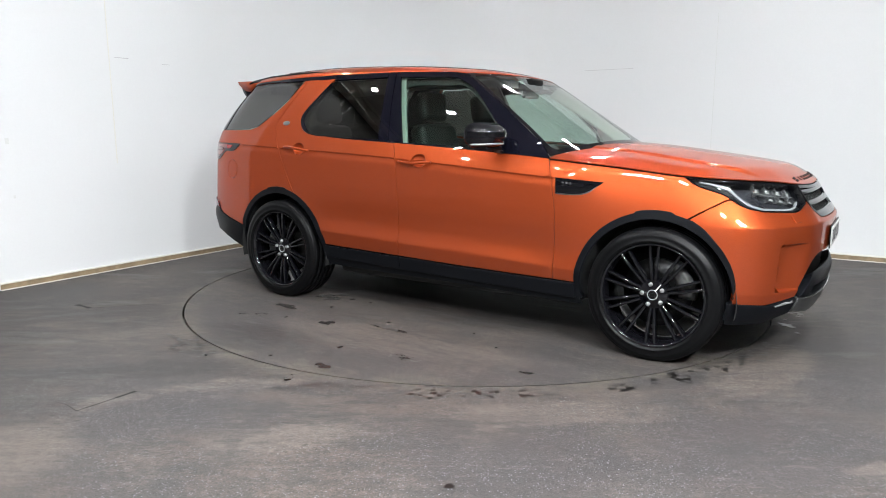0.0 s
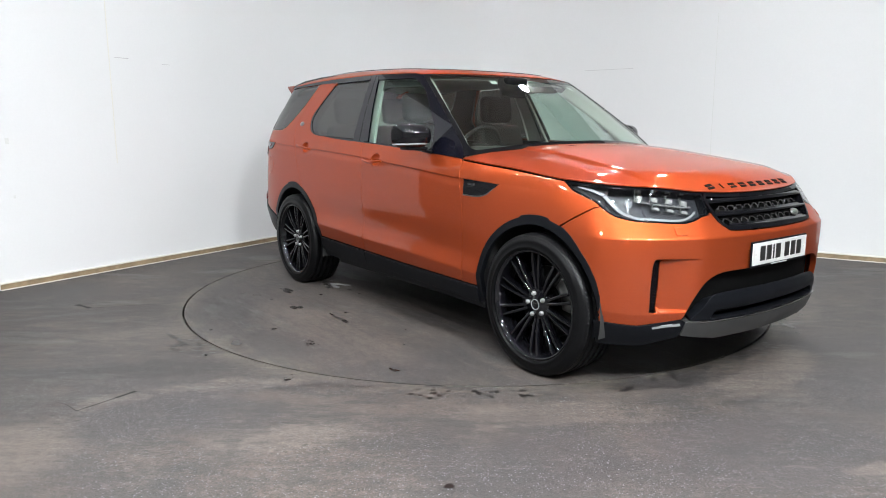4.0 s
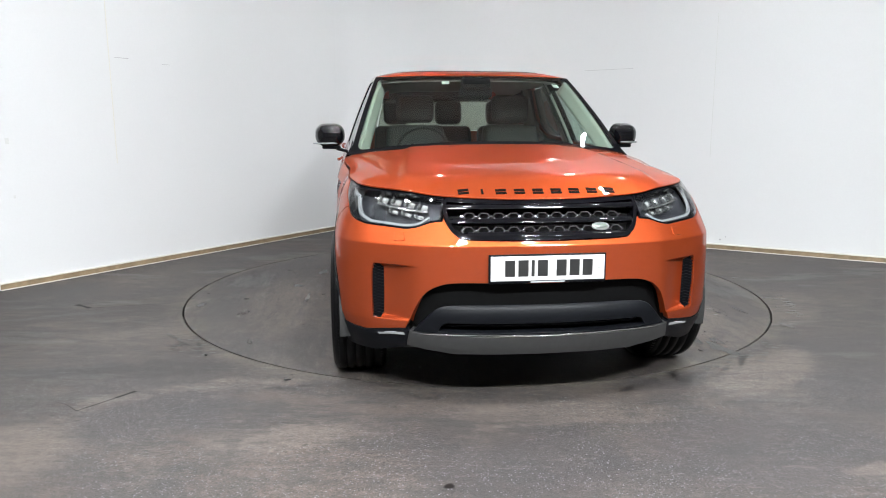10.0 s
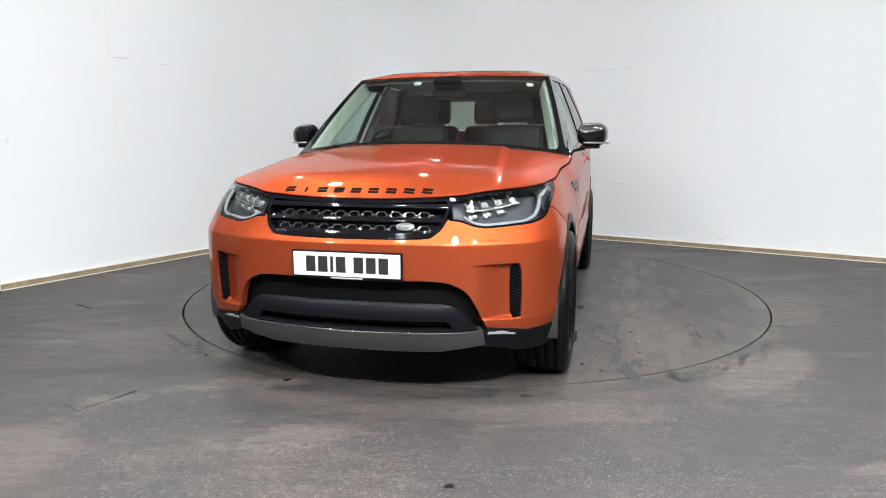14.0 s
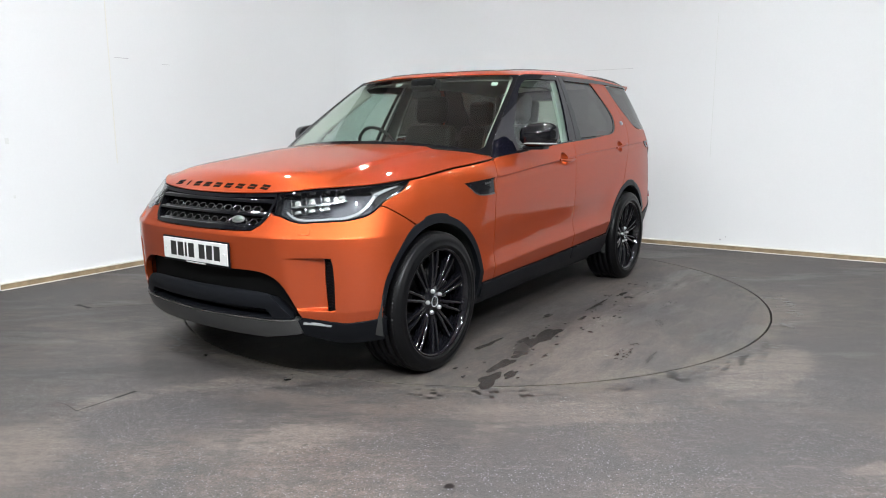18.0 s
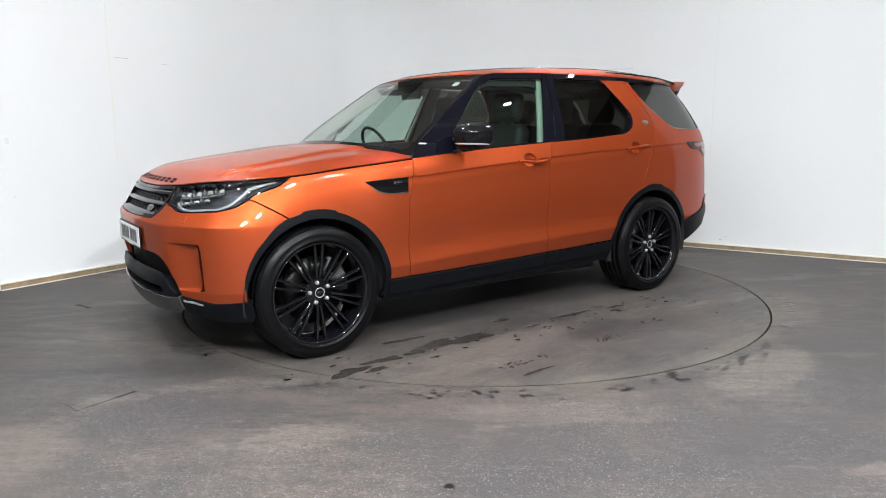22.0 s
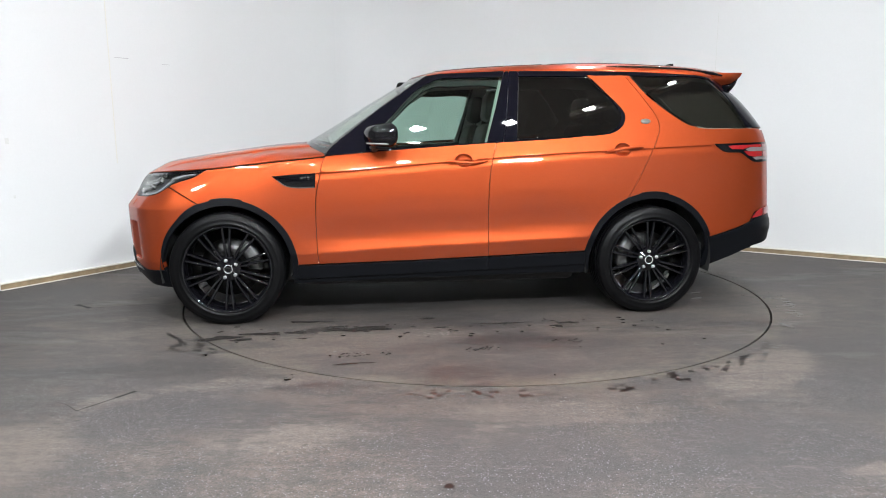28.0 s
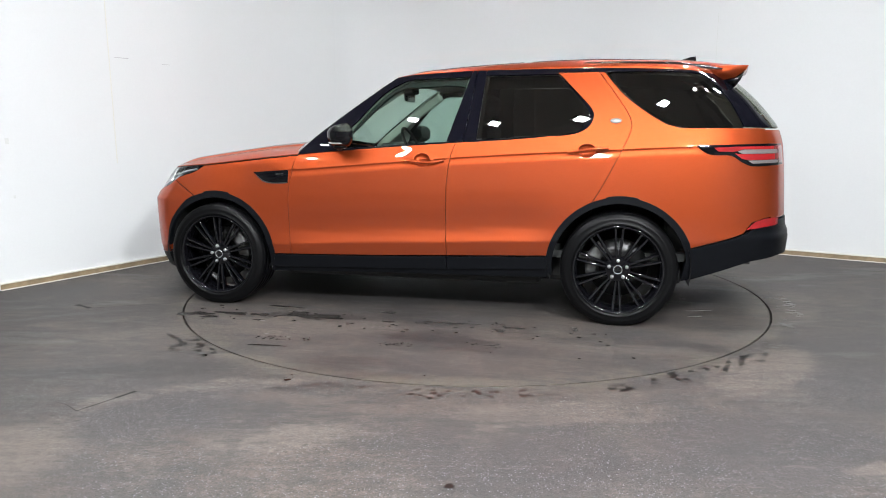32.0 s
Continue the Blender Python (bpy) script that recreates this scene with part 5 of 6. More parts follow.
low_line = [Y(0.612, 0.375), Y(0.30, 0.363), Y(0.0, 0.360)]
panel("lower_grille", mouth_all + low_line[:2] + [(0, 0.360)] + [(-a, b) for a, b in low_line[1::-1]], VOID, car, off=-0.055, gap=0, flange=0.002, pitch=0.04, label="dark lower air intake")
for zz, hw in ((0.413, 0.45), (0.397, 0.45)):
    fa = Y(hw, zz)[0]
    panel("intake_slat", [(-fa, zz - 0.003), (fa, zz - 0.003), (fa, zz + 0.003), (-fa, zz + 0.003)], BLACK, car, off=-0.035, gap=0, flange=0.015, pitch=0.05)
for k in range(9):
    fa = -0.48 + 0.12 * k
    panel("intake_rib", [(fa - 0.004, 0.512), (fa + 0.004, 0.512), (fa + 0.004, 0.598), (fa - 0.004, 0.598)], VOID, car, off=-0.055, gap=0, flange=0.008, pitch=0.03, step=0.02)
tb = [Y(*p) for p in curve([(0.0, 0.506), (0.25, 0.508), (0.42, 0.506), (0.475, 0.499), (0.508, 0.480), (0.550, 0.435), (0.598, 0.383)])]
bb = [Y(0.598, 0.383), Y(0.3, 0.366), Y(0.0, 0.363)]
bar_o = [(-a, b) for a, b in tb[::-1]] + tb[1:] + bb[1:2] + [(0, 0.363)] + [(-bb[1][0], bb[1][1])]
hole_half = [Y(*p) for p in ((0.0, 0.424), (0.30, 0.426), (0.455, 0.429), (0.470, 0.421), (0.492, 0.388), (0.470, 0.381), (0.3, 0.376), (0.0, 0.374))]
hole_o = hole_half + [(-a, b) for a, b in hole_half[::-1][1:-1]]


def bar_surf(f, z):
    """The black bumper bar: swells out and rolls over at its upper edge."""
    p = shell(f, z)
    w = ease(0.75, 0.35, np.abs(f))
    roll = 0.030 * np.sqrt(np.clip((0.510 - z) / 0.05, 0.0, 1)) - 0.018
    p[..., 0] += roll * w
    return p


panel("bumper_bar", bar_o, BLACK, car, surf=bar_surf, holes=[hole_o], off=0.0, gap=0, flange=0.06, pitch=0.015, label="black plastic lower bumper bar")
skid_t = [Y(*p) for p in ((0.0, 0.358), (0.3, 0.361), (0.50, 0.370), (0.612, 0.381))]
skid_b = [Y(*p) for p in ((0.62, 0.312), (0.46, 0.285), (0.42, 0.276), (0.24, 0.272), (0.0, 0.270))]
sk = skid_t + skid_b[:-1] + [(0, 0.27)] + [(-a, b) for a, b in skid_b[:-1][::-1]] + [(-a, b) for a, b in skid_t[1:][::-1]]
panel("skid_plate", sk, SILVER, car, off=0.012, gap=0, flange=0.05, pitch=0.03, label="satin silver skid plate")
fa = Y(0.55, 0.37)[0]
panel("trim_line", [(-fa, 0.376), (0, 0.363), (fa, 0.376), (fa, 0.3785), (0, 0.3655), (-fa, 0.3785)], CHROME, car, off=0.0165, gap=0, flange=0.004, pitch=0.05)


# ---- sides: vents, handles, mirrors, badges ----
def skew(bm, side):
    """The mirror's plan: short along the car, its outer end swept back."""
    for v in bm.verts:
        v.co.x = v.co.x * 0.82 - 0.35 * v.co.y * side


def bowl(f0, z0):
    def fn(f, z):
        p = shell(f, z)
        d = np.clip(1 - ((f - f0) / 0.058) ** 2 - ((z - z0) / 0.046) ** 2, 0, 1)
        p[..., 1] -= np.sign(p[..., 1]) * 0.034 * np.sqrt(d)
        return p
    return fn


for side in (1, -1):
    vent = panel("wing_vent", XS([(1.150, 0.993), (0.954, 1.008), (0.866, 1.013), (0.870, 0.919), (0.989, 0.915), (1.064, 0.930), (1.117, 0.967)]), GLOSS, car, off=-0.004, side=side, gap=0, flange=0.002, pitch=0.02, label="black wing vent insert")
    for z0, dx in ((0.985, 0), (0.965, 0.02), (0.945, 0.05)):
        panel("vent_slat", XS([(1.10 - dx * 1.6, z0), (0.875, z0 + 0.018), (0.875, z0 + 0.013), (1.10 - dx * 1.6, z0 - 0.005)]), GLOSS, vent, off=0.0005, side=side, gap=0, flange=0.004, pitch=0.03)
    panel("vent_trim", XS(curve([(1.117, 0.965), (1.064, 0.928), (0.989, 0.914), (0.875, 0.918)]) + curve([(0.875, 0.923), (0.989, 0.919), (1.064, 0.934), (1.117, 0.970)])), SILVER, vent, off=0.002, side=side, gap=0, flange=0.004, pitch=0.02, label="thin silver lower edge")
    for k in range(3):
        panel("vent_mark", XS([(0.905 + 0.022 * k, 0.972), (0.918 + 0.022 * k, 0.971), (0.918 + 0.022 * k, 0.990), (0.905 + 0.022 * k, 0.991)]), DULL, vent, off=-0.002, side=side, gap=0, flange=0.002, pitch=0.02)
    for xa, xb, za, zb, hole in ((-0.015, -0.285, 1.083, 1.097, BOWL_F), (-1.115, -1.375, 1.149, 1.166, BOWL_R)):
        f0, z0 = float(np.mean([p[0] for p in hole])), float(np.mean([p[1] for p in hole]))
        handle = panel("door_handle", hole, PAINT, car, surf=bowl(f0, z0), side=side, gap=0, flange=0.001, pitch=0.008, step=0.006, label="body-coloured door handle over a round recess")
        bm = bmesh.new()
        n = 14
        pts = []
        for i in range(n + 1):
            t = i / n
            f, z = X(xa + (xb - xa) * t, za + (zb - za) * t)
            pts.append(at_shell(f, z, 0.010 + 0.024 * math.sin(math.pi * min(max(t, 0.03), 0.97)) ** 0.5)[0])
        tube(bm, [(p.x, p.y * side, p.z) for p in pts], [0.005 + 0.0055 * math.sin(math.pi * min(max(i / n, 0.05), 0.95)) ** 0.4 for i in range(n + 1)], 10, 1.0)
        if side < 0:
            bmesh.ops.recalc_face_normals(bm, faces=bm.faces)
        part("grip", bm, PAINT, handle)
    bm = bmesh.new()
    bmesh.ops.create_uvsphere(bm, u_segments=24, v_segments=8, radius=1.0)
    bmesh.ops.scale(bm, vec=(0.037, 0.019, 0.006), verts=bm.verts)
    bq = part("side_badge", bm, BADGE, car, "small silver oval badge")
    m = standing(X(-1.415, 1.348)[0], 1.348, 0.001)
    bq.matrix_basis = m if side > 0 else Matrix.Diagonal((1, -1, 1, 1)) @ m @ Matrix.Diagonal((-1, 1, 1, 1))

    # door mirror
    bm = bmesh.new()
    box(bm, (-0.116, -0.108, -0.080), (0.112, 0.108, 0.088), 0.072, segments=8)
    for v in bm.verts:
        k = (v.co.x + 0.105) / 0.21
        v.co.y *= 1 - 0.20 * k
        v.co.z *= 1 - (0.34 if v.co.z > 0 else 0.12) * k
        v.co.x += 0.02 * (0.09 - abs(v.co.y)) - 0.10 * max(v.co.y, 0) * 0.6
        if v.co.z < -0.045:
            v.co.y = v.co.y * 0.96
    if side < 0:
        bmesh.ops.scale(bm, vec=(1, -1, 1), verts=bm.verts)
        bmesh.ops.reverse_faces(bm, faces=bm.faces)
    skew(bm, side)
    mirror = part("door_mirror", bm, GLOSS, car, "gloss black door mirror with a side repeater")
    mirror.location = (0.435, side * 1.028, 1.258)
    bm = bmesh.new()
    box(bm, (-0.004, -0.072, -0.052), (0.004, 0.072, 0.056), 0.003)
    for v in bm.verts:
        v.co.x -= 0.098
        if abs(v.co.y) > 0.06:
            v.co.z *= 0.85
    skew(bm, side)
    part("mirror_glass", bm, surface("mirror_pane", (0.35, 0.36, 0.37), 0.02, metal=1.0, vary=0.02, bump=0, rough_vary=0.0), mirror, "silver mirror glass", False)
    bm = bmesh.new()
    n = 12
    ring = []
    for i in range(n + 1):
        a = radians(-35 + 135 * i / n)
        ring.append((0.103 * math.cos(a), side * (0.104 * math.sin(a) + 0.006), -0.050 - 0.004 * i / n))
    tube(bm, ring, [0.002] + [0.0055] * (n - 1) + [0.002], 8)
    skew(bm, side)
    part("repeater", bm, LIGHTBAR, mirror, "clear repeater strip")
    bm = bmesh.new()
    box(bm, (-0.060, -0.075, -0.090), (0.055, 0.050, -0.066), 0.010, segments=3)
    if side < 0:
        bmesh.ops.scale(bm, vec=(1, -1, 1), verts=bm.verts)
        bmesh.ops.reverse_faces(bm, faces=bm.faces)
    skew(bm, side)
    part("mirror_base", bm, BLACK, mirror)
    bm = bmesh.new()
    tube(bm, [(0.03, -side * 0.05, -0.086), (0.04, -side * 0.10, -0.10), (0.06, -side * 0.165, -0.112)], [0.022, 0.018, 0.018], 10, 0.6)
    part("mirror_arm", bm, BLACK, mirror)
    # black mirror sail on the door corner
    panel("mirror_sail", XS([(0.80, 1.124), (0.46, 1.150), (0.445, 1.215), (0.52, 1.222), (0.70, 1.18)]), PILLAR, car, off=0.006, side=side, gap=0, flange=0.008, pitch=0.03)

    # tail lamp wrapping round the corner
    tail = XS(curve([(-1.913, 1.190), (-1.955, 1.160), (-1.998, 1.137), (-2.06, 1.131), (-2.129, 1.127), (-2.20, 1.085), (-2.264, 1.059), (-2.36, 1.060)])) + [((GIRTH - G(0.60, 1.06)[0]), 1.066), ((GIRTH - G(0.60, 1.19)[0]), 1.198)] + XS([(-2.36, 1.200), (-2.10, 1.194)])
    tl = panel("tail_light", tail, GLOSS, car, off=0.004, side=side, gap=0.001, flange=0.02, pitch=0.025, label="black-edged tail light with red and clear bands")
    fb = GIRTH - G(0.62, 1.13)[0]
    panel("red_band", XS([(-2.02, 1.176), (-2.05, 1.152), (-2.14, 1.150), (-2.20, 1.166), (-2.38, 1.166)]) + [(fb, 1.166), (fb, 1.184)] + XS([(-2.38, 1.184), (-2.15, 1.181)]), RED, tl, off=0.008, side=side, gap=0, flange=0.004, pitch=0.02)
    panel("clear_band", XS([(-2.165, 1.150), (-2.19, 1.138), (-2.38, 1.139)]) + [(fb, 1.139), (fb, 1.163)] + XS([(-2.38, 1.163), (-2.205, 1.163)]), SMOKE, tl, off=0.009, side=side, gap=0, flange=0.004, pitch=0.02)
    panel("red_band", XS([(-2.15, 1.140), (-2.195, 1.106), (-2.24, 1.098), (-2.38, 1.100)]) + [(fb, 1.100), (fb, 1.136)] + XS([(-2.38, 1.136), (-2.195, 1.134)]), RED, tl, off=0.008, side=side, gap=0, flange=0.004, pitch=0.02)
    panel("clear_band", XS([(-2.235, 1.094), (-2.265, 1.076), (-2.38, 1.078)]) + [(fb, 1.080), (fb, 1.096)] + XS([(-2.38, 1.096)]), SMOKE, tl, off=0.008, side=side, gap=0, flange=0.004, pitch=0.02)
    panel("rear_reflector", XS([(-2.245, 0.656), (-2.290, 0.700), (-2.36, 0.722)]) + [((GIRTH - G(0.72, 0.70)[0]), 0.728), ((GIRTH - G(0.72, 0.67)[0]), 0.682)] + XS([(-2.36, 0.672)]), RED, car, off=0.012, side=side, gap=0, flange=0.008, pitch=0.02, label="red bumper reflector")
    # spoiler end: orange cheek over a small black fin
    for nm, prof, y_out, y_in, mat, lab in (
            ("spoiler_cheek", [(-1.93, 1.682), (-2.08, 1.703), (-2.245, 1.704), (-2.228, 1.672), (-2.165, 1.628), (-2.095, 1.613), (-2.04, 1.636)], 0.630, 0.53, PAINT, "orange spoiler end"),
            ("spoiler_fin", [(-2.095, 1.617), (-2.165, 1.632), (-2.222, 1.668), (-2.205, 1.615), (-2.168, 1.566), (-2.142, 1.578)], 0.618, 0.55, GLOSS, "gloss black spoiler end fin")):
        bm = bmesh.new()
        n = len(prof)
        lo = [bm.verts.new((x, side * (y_out - (1.69 - z) * 0.12), z)) for x, z in prof]
        hi = [bm.verts.new((x - 0.01, side * (y_in - (1.69 - z) * 0.12), z)) for x, z in prof]
        for i in range(n):
            bm.faces.new((lo[i], lo[(i + 1) % n], hi[(i + 1) % n], hi[i]))
        bm.faces.new(lo)
        bm.faces.new(hi)
        bmesh.ops.recalc_face_normals(bm, faces=bm.faces)
        bmesh.ops.bevel(bm, geom=[e for e in bm.edges], offset=0.004, segments=2, affect="EDGES")
        part(nm, bm, mat, car, lab)
    # roof rail
    bm = bmesh.new()
    rail = [(-1.12, 1.722), (-1.20, 1.728), (-1.30, 1.731), (-1.5, 1.730), (-1.8, 1.717), (-2.0, 1.694), (-2.08, 1.680)]
    tube(bm, [(x, side * (0.655 - 0.012 * (i in (0, 6))), z) for i, (x, z) in enumerate(rail)], [0.006, 0.010, 0.011, 0.011, 0.011, 0.009, 0.005], 10, 1.2)
    part("roof_rail", bm, GLOSS, car)

panel("fuel_flap", FLAP, PAINT, car, side=-1, flange=0.01, gap=0.005, pitch=0.02, step=0.012, label="round orange fuel flap")


# ---- spoiler, aerial, wipers, cowl ----
def spoiler_top(u, v):
    a = roof_surf(u, np.full_like(u, 0.985))
    b = a + np.stack([-0.165 + 0.02 * u**2, 0.0 * u, -0.028 + 0.0 * u], -1)
    b[:, 2] = np.maximum(b[:, 2], 1.690)
    return a + (b - a) * v[:, None] + np.stack([0 * u, 0 * u, 0.006 * np.sin(np.pi * v)], -1)


sheet("spoiler", spoiler_top, 25, 8, PAINT, car, 0.040, "orange roof spoiler", u=(-0.95, 0.95))
bm = bmesh.new()
prof = [(-1.80, 1.768), (-1.88, 1.800), (-1.95, 1.822), (-1.985, 1.824), (-1.99, 1.745)]
vs = [[bm.verts.new((x, s * (0.022 if z < 1.78 else 0.005), z)) for x, z in prof] for s in (-1, 1)]
for i in range(5):
    bm.faces.new((vs[0][i], vs[0][(i + 1) % 5], vs[1][(i + 1) % 5], vs[1][i]))
bm.faces.new(vs[0])
bm.faces.new(vs[1])
bmesh.ops.recalc_face_normals(bm, faces=bm.faces)
part("aerial_fin", bm, GLOSS, car, "small black shark-fin aerial", False)


def cowl_surf(u, v):
    y = u * 0.86
    xa = 1.03 - 0.20 * (y / 0.88) ** 2
    a = np.stack([xa, y, 1.180 - 0.03 * u**2], -1)
    b = screen(u, np.full_like(u, 0.01)) - np.array([0.0, 0, 0.012])
    return a + (b - a) * v[:, None] - np.array([0, 0, 0.012])


sheet("cowl", cowl_surf, 25, 4, BLACK, car, 0.01, "black plastic windscreen cowl")
for y0, y1 in ((-0.55, 0.10), (0.02, 0.66)):
    bm = bmesh.new()
    pts = []
    for i in range(9):
        t = i / 8
        y = y0 + (y1 - y0) * t
        p = screen(np.array([y / 0.86]), np.array([0.012 + 0.02 * t]))[0]
        pts.append((p[0] + 0.022, p[1], p[2] - 0.016))
    tube(bm, pts, [0.004] + [0.006] * 7 + [0.004], 6)
    tube(bm, [(1.03, y0 + 0.30, 1.172), pts[4]], 0.008, 6)
    part("wiper", bm, BLACK, car)
bm = bmesh.new()
box(bm, (1.00, -0.30, 1.180), (1.08, 0.05, 1.198), 0.008)
part("washer_cover", bm, BLACK, car, "black plastic wiper cover")

# ---- cabin ----
block("cabin_floor", (-2.3, -0.80, 0.42), (1.0, 0.80, 0.47), DASH, car)
block("rear_shelf", (-2.35, -0.72, 0.47), (-1.75, 0.72, 1.02), DARK, car, 0.03, label="dark luggage area trim")
bm = bmesh.new()
box(bm, (0.42, -0.77, 0.80), (0.86, 0.77, 1.135), 0.06, segments=4)
for v in bm.verts:
    if v.co.z > 1.05:
        v.co.z += 0.02 * (1 - (v.co.y / 0.8) ** 2)
dash = part("dashboard", bm, DASH, car)
bm = bmesh.new()
box(bm, (0.36, -0.56, 1.08), (0.56, -0.20, 1.185), 0.04, segments=4)
part("binnacle", bm, DASH, dash)
block("screen_pod", (0.40, -0.12, 1.0), (0.44, 0.12, 1.12), GLOSS, dash, 0.01)
bm = bmesh.new()
n, mseg = 36, 8
rings = [[bm.verts.new(((0.182 + 0.0125 * math.cos(2 * math.pi * j / mseg)) * math.cos(2 * math.pi * i / n), (0.182 + 0.0125 * math.cos(2 * math.pi * j / mseg)) * math.sin(2 * math.pi * i / n), 0.0125 * math.sin(2 * math.pi * j / mseg))) for j in range(mseg)] for i in range(n)]
for i in range(n):
    for j in range(mseg):
        bm.faces.new((rings[i][j], rings[(i + 1) % n][j], rings[(i + 1) % n][(j + 1) % mseg], rings[i][(j + 1) % mseg]))
for a in (0, 180, 270):
    box(bm, (0.03, -0.018, -0.012), (0.18, 0.018, 0.006), 0, Matrix.Rotation(radians(a), 4, "Z"))
box(bm, (-0.07, -0.055, -0.02), (0.07, 0.055, 0.02), 0.015)
wheel_in = part("steering_wheel", bm, SEAT, car, "dark leather steering wheel")
wheel_in.matrix_basis = Matrix.Translation((0.30, -0.385, 1.15)) @ Matrix.Rotation(radians(-63), 4, "Y") @ Matrix.Rotation(radians(-90), 4, "Z")


def car_seat(x, y, w, front):
    """Cushion, backrest, headrest on two posts."""
    bm = bmesh.new()
    box(bm, (-0.02, -w, 0.58), (0.50, w, 0.74), 0.06, segments=4)
    seat = part("seat", bm, SEAT, car, "dark leather front seat" if front else "dark leather rear seat")
    bm = bmesh.new()
    box(bm, (-0.07, -w, 0.0), (0.07, w, 0.67), 0.055, segments=4)
    for v in bm.verts:
        k = v.co.z / 0.67
        v.co.y *= 1 - 0.22 * max(k - 0.4, 0)
    back = part("backrest", bm, SEAT, seat)
    back.matrix_basis = Matrix.Translation((-0.04, 0, 0.68)) @ Matrix.Rotation(radians(-14), 4, "Y")
    bm = bmesh.new()
    hw = 0.15 if front else 0.125
    box(bm, (-0.055, -hw, -0.105), (0.055, hw, 0.115), 0.05, segments=4)
    head = part("headrest", bm, SEAT, seat)
    head.matrix_basis = Matrix.Translation((-0.205, 0, 1.455 if front else 1.45)) @ Matrix.Rotation(radians(-8), 4, "Y")
    bm = bmesh.new()
    for s in (-0.065, 0.065):
        tube(bm, [(-0.195, s, 1.26), (-0.205, s, 1.38)], 0.007, 8)
    part("headrest_posts", bm, CHROME, seat)
    seat.location = (x, y, 0)


for y in (-0.385, 0.385):
    car_seat(-0.20, y, 0.26, True)
for y in (-0.48, 0.0, 0.48):
    car_seat(-1.15, y, 0.235, False)


def inner_off(d):
    def fn(f, z):
        p = shell(f, z)
        p[..., 1] -= np.sign(p[..., 1]) * d
        return p
    return fn


for side in (1, -1):
    o = curve([(0.80, 1.10), (0.62, 1.28), (0.40, 1.455), (0.16, 1.63)]) + [(-0.02, 1.66), (0.0, 1.640)] + curve([(0.07, 1.622), (0.20, 1.538), (0.385, 1.345), (0.47, 1.20), (0.50, 1.10)])
    panel("pillar_trim", XS(o), CREAM, car, surf=inner_off(0.035), side=side, gap=0, flange=0.02, pitch=0.04, label="cream windscreen pillar lining")
    panel("pillar_trim", XS([(-0.27, 1.16), (-0.33, 1.36), (-0.415, 1.66), (-0.555, 1.66), (-0.53, 1.44), (-0.52, 1.16)]), CREAM, car, surf=inner_off(0.045), side=side, gap=0, flange=0.02, pitch=0.05, label="cream centre pillar lining")
    panel("pillar_trim", XS([(-1.0, 1.20), (-1.22, 1.30), (-1.26, 1.38), (-1.05, 1.66), (-1.33, 1.665), (-1.50, 1.50), (-1.85, 1.29), (-1.9, 1.20)]), DASH, car, surf=inner_off(0.05), side=side, gap=0, flange=0.02, pitch=0.06, label="dark rear pillar lining")
    upper = [(0.44, 1.29), (0.379, 1.356), (0.199, 1.549), (0.06, 1.632), (-0.02, 1.660), (-0.43, 1.672), (-0.33, 1.20)]
    lower = [(-0.315, 1.20), (-0.385, 1.49), (-0.395, 1.565), (-0.37, 1.592), (-0.25, 1.602), (-0.06, 1.592), (0.06, 1.588), (0.19, 1.508), (0.425, 1.272)]
    panel("window_frame_lining", XS(upper + curve(lower)), LINING, car, surf=inner_off(0.05), side=side, gap=0, flange=0.02, pitch=0.03, label="grey lining round the front door window")
    panel("door_lining", XS([(0.75, 0.6), (0.75, 1.10), (0.2, 1.16), (-0.3, 1.19), (-1.0, 1.22), (-1.1, 1.2), (-0.95, 0.6)]), DASH, car, surf=inner_off(0.07), side=side, gap=0, flange=0.02, pitch=0.08)


def pillar_face(side):
    """The inward face of the pillar behind the windscreen's edge."""
    def fn(u, v):
        return screen(side * (0.945 - 0.055 * u), 0.04 + 0.90 * v) - np.outer(0.02 + 0.12 * u, (0.55, 0, 0.6))
    return fn


for side in (1, -1):
    sheet("pillar_face", pillar_face(side), 5, 14, CREAM, car, 0.004, "cream pillar lining behind the windscreen edge", u=(0, 1))


def lining(u, v):
    p = roof_surf(u * 0.97, 0.02 + 0.96 * v)
    p[:, 2] -= 0.05
    return p


sheet("headlining", lining, 17, 16, CREAM, car, 0.004, "pale cloth headlining")
block("rear_mirror", (0.20, -0.12, 1.52), (0.235, 0.12, 1.585), GLOSS, car, 0.015, label="black rear-view mirror")
bm = bmesh.new()
box(bm, (0.16, -0.10, 1.58), (0.28, 0.10, 1.66), 0.02)
part("sensor_pod", bm, VOID, car, "dark sensor housing behind the windscreen")
# two small pale patches just inside the windscreen's upper part
for u0, v0, w, h in ((-0.30, 0.80, 0.035, 0.06), (0.80, 0.80, 0.030, 0.055)):
    panel("windscreen_patch", [(u0 - w, v0), (u0 + w, v0), (u0 + w, v0 + h), (u0 - w, v0 + h)], GREY_FILM, car, surf=screen, out=(0.7, 0, 0.7), off=-0.006, gap=0, flange=0.001, pitch=0.1, label="small pale patch behind the windscreen")


# ---- floor marks, wall marks ----
WET = surface("wet_mark", (0.027, 0.0235, 0.0222), 0.26, spec=0.3, grain=45, vary=0.55, bump=0.12)
CRACK = surface("crack_shadow", (0.007, 0.006, 0.0055), 0.9, vary=0.2)
FAINT = surface("faint_stain", (0.50, 0.50, 0.49), 0.7, vary=0.1)
RUBBED = surface("pale_scuff", (0.15, 0.14, 0.13), 0.7, vary=0.2)
SCUFF = surface("grey_scuff", (0.36, 0.36, 0.36), 0.7, vary=0.1)
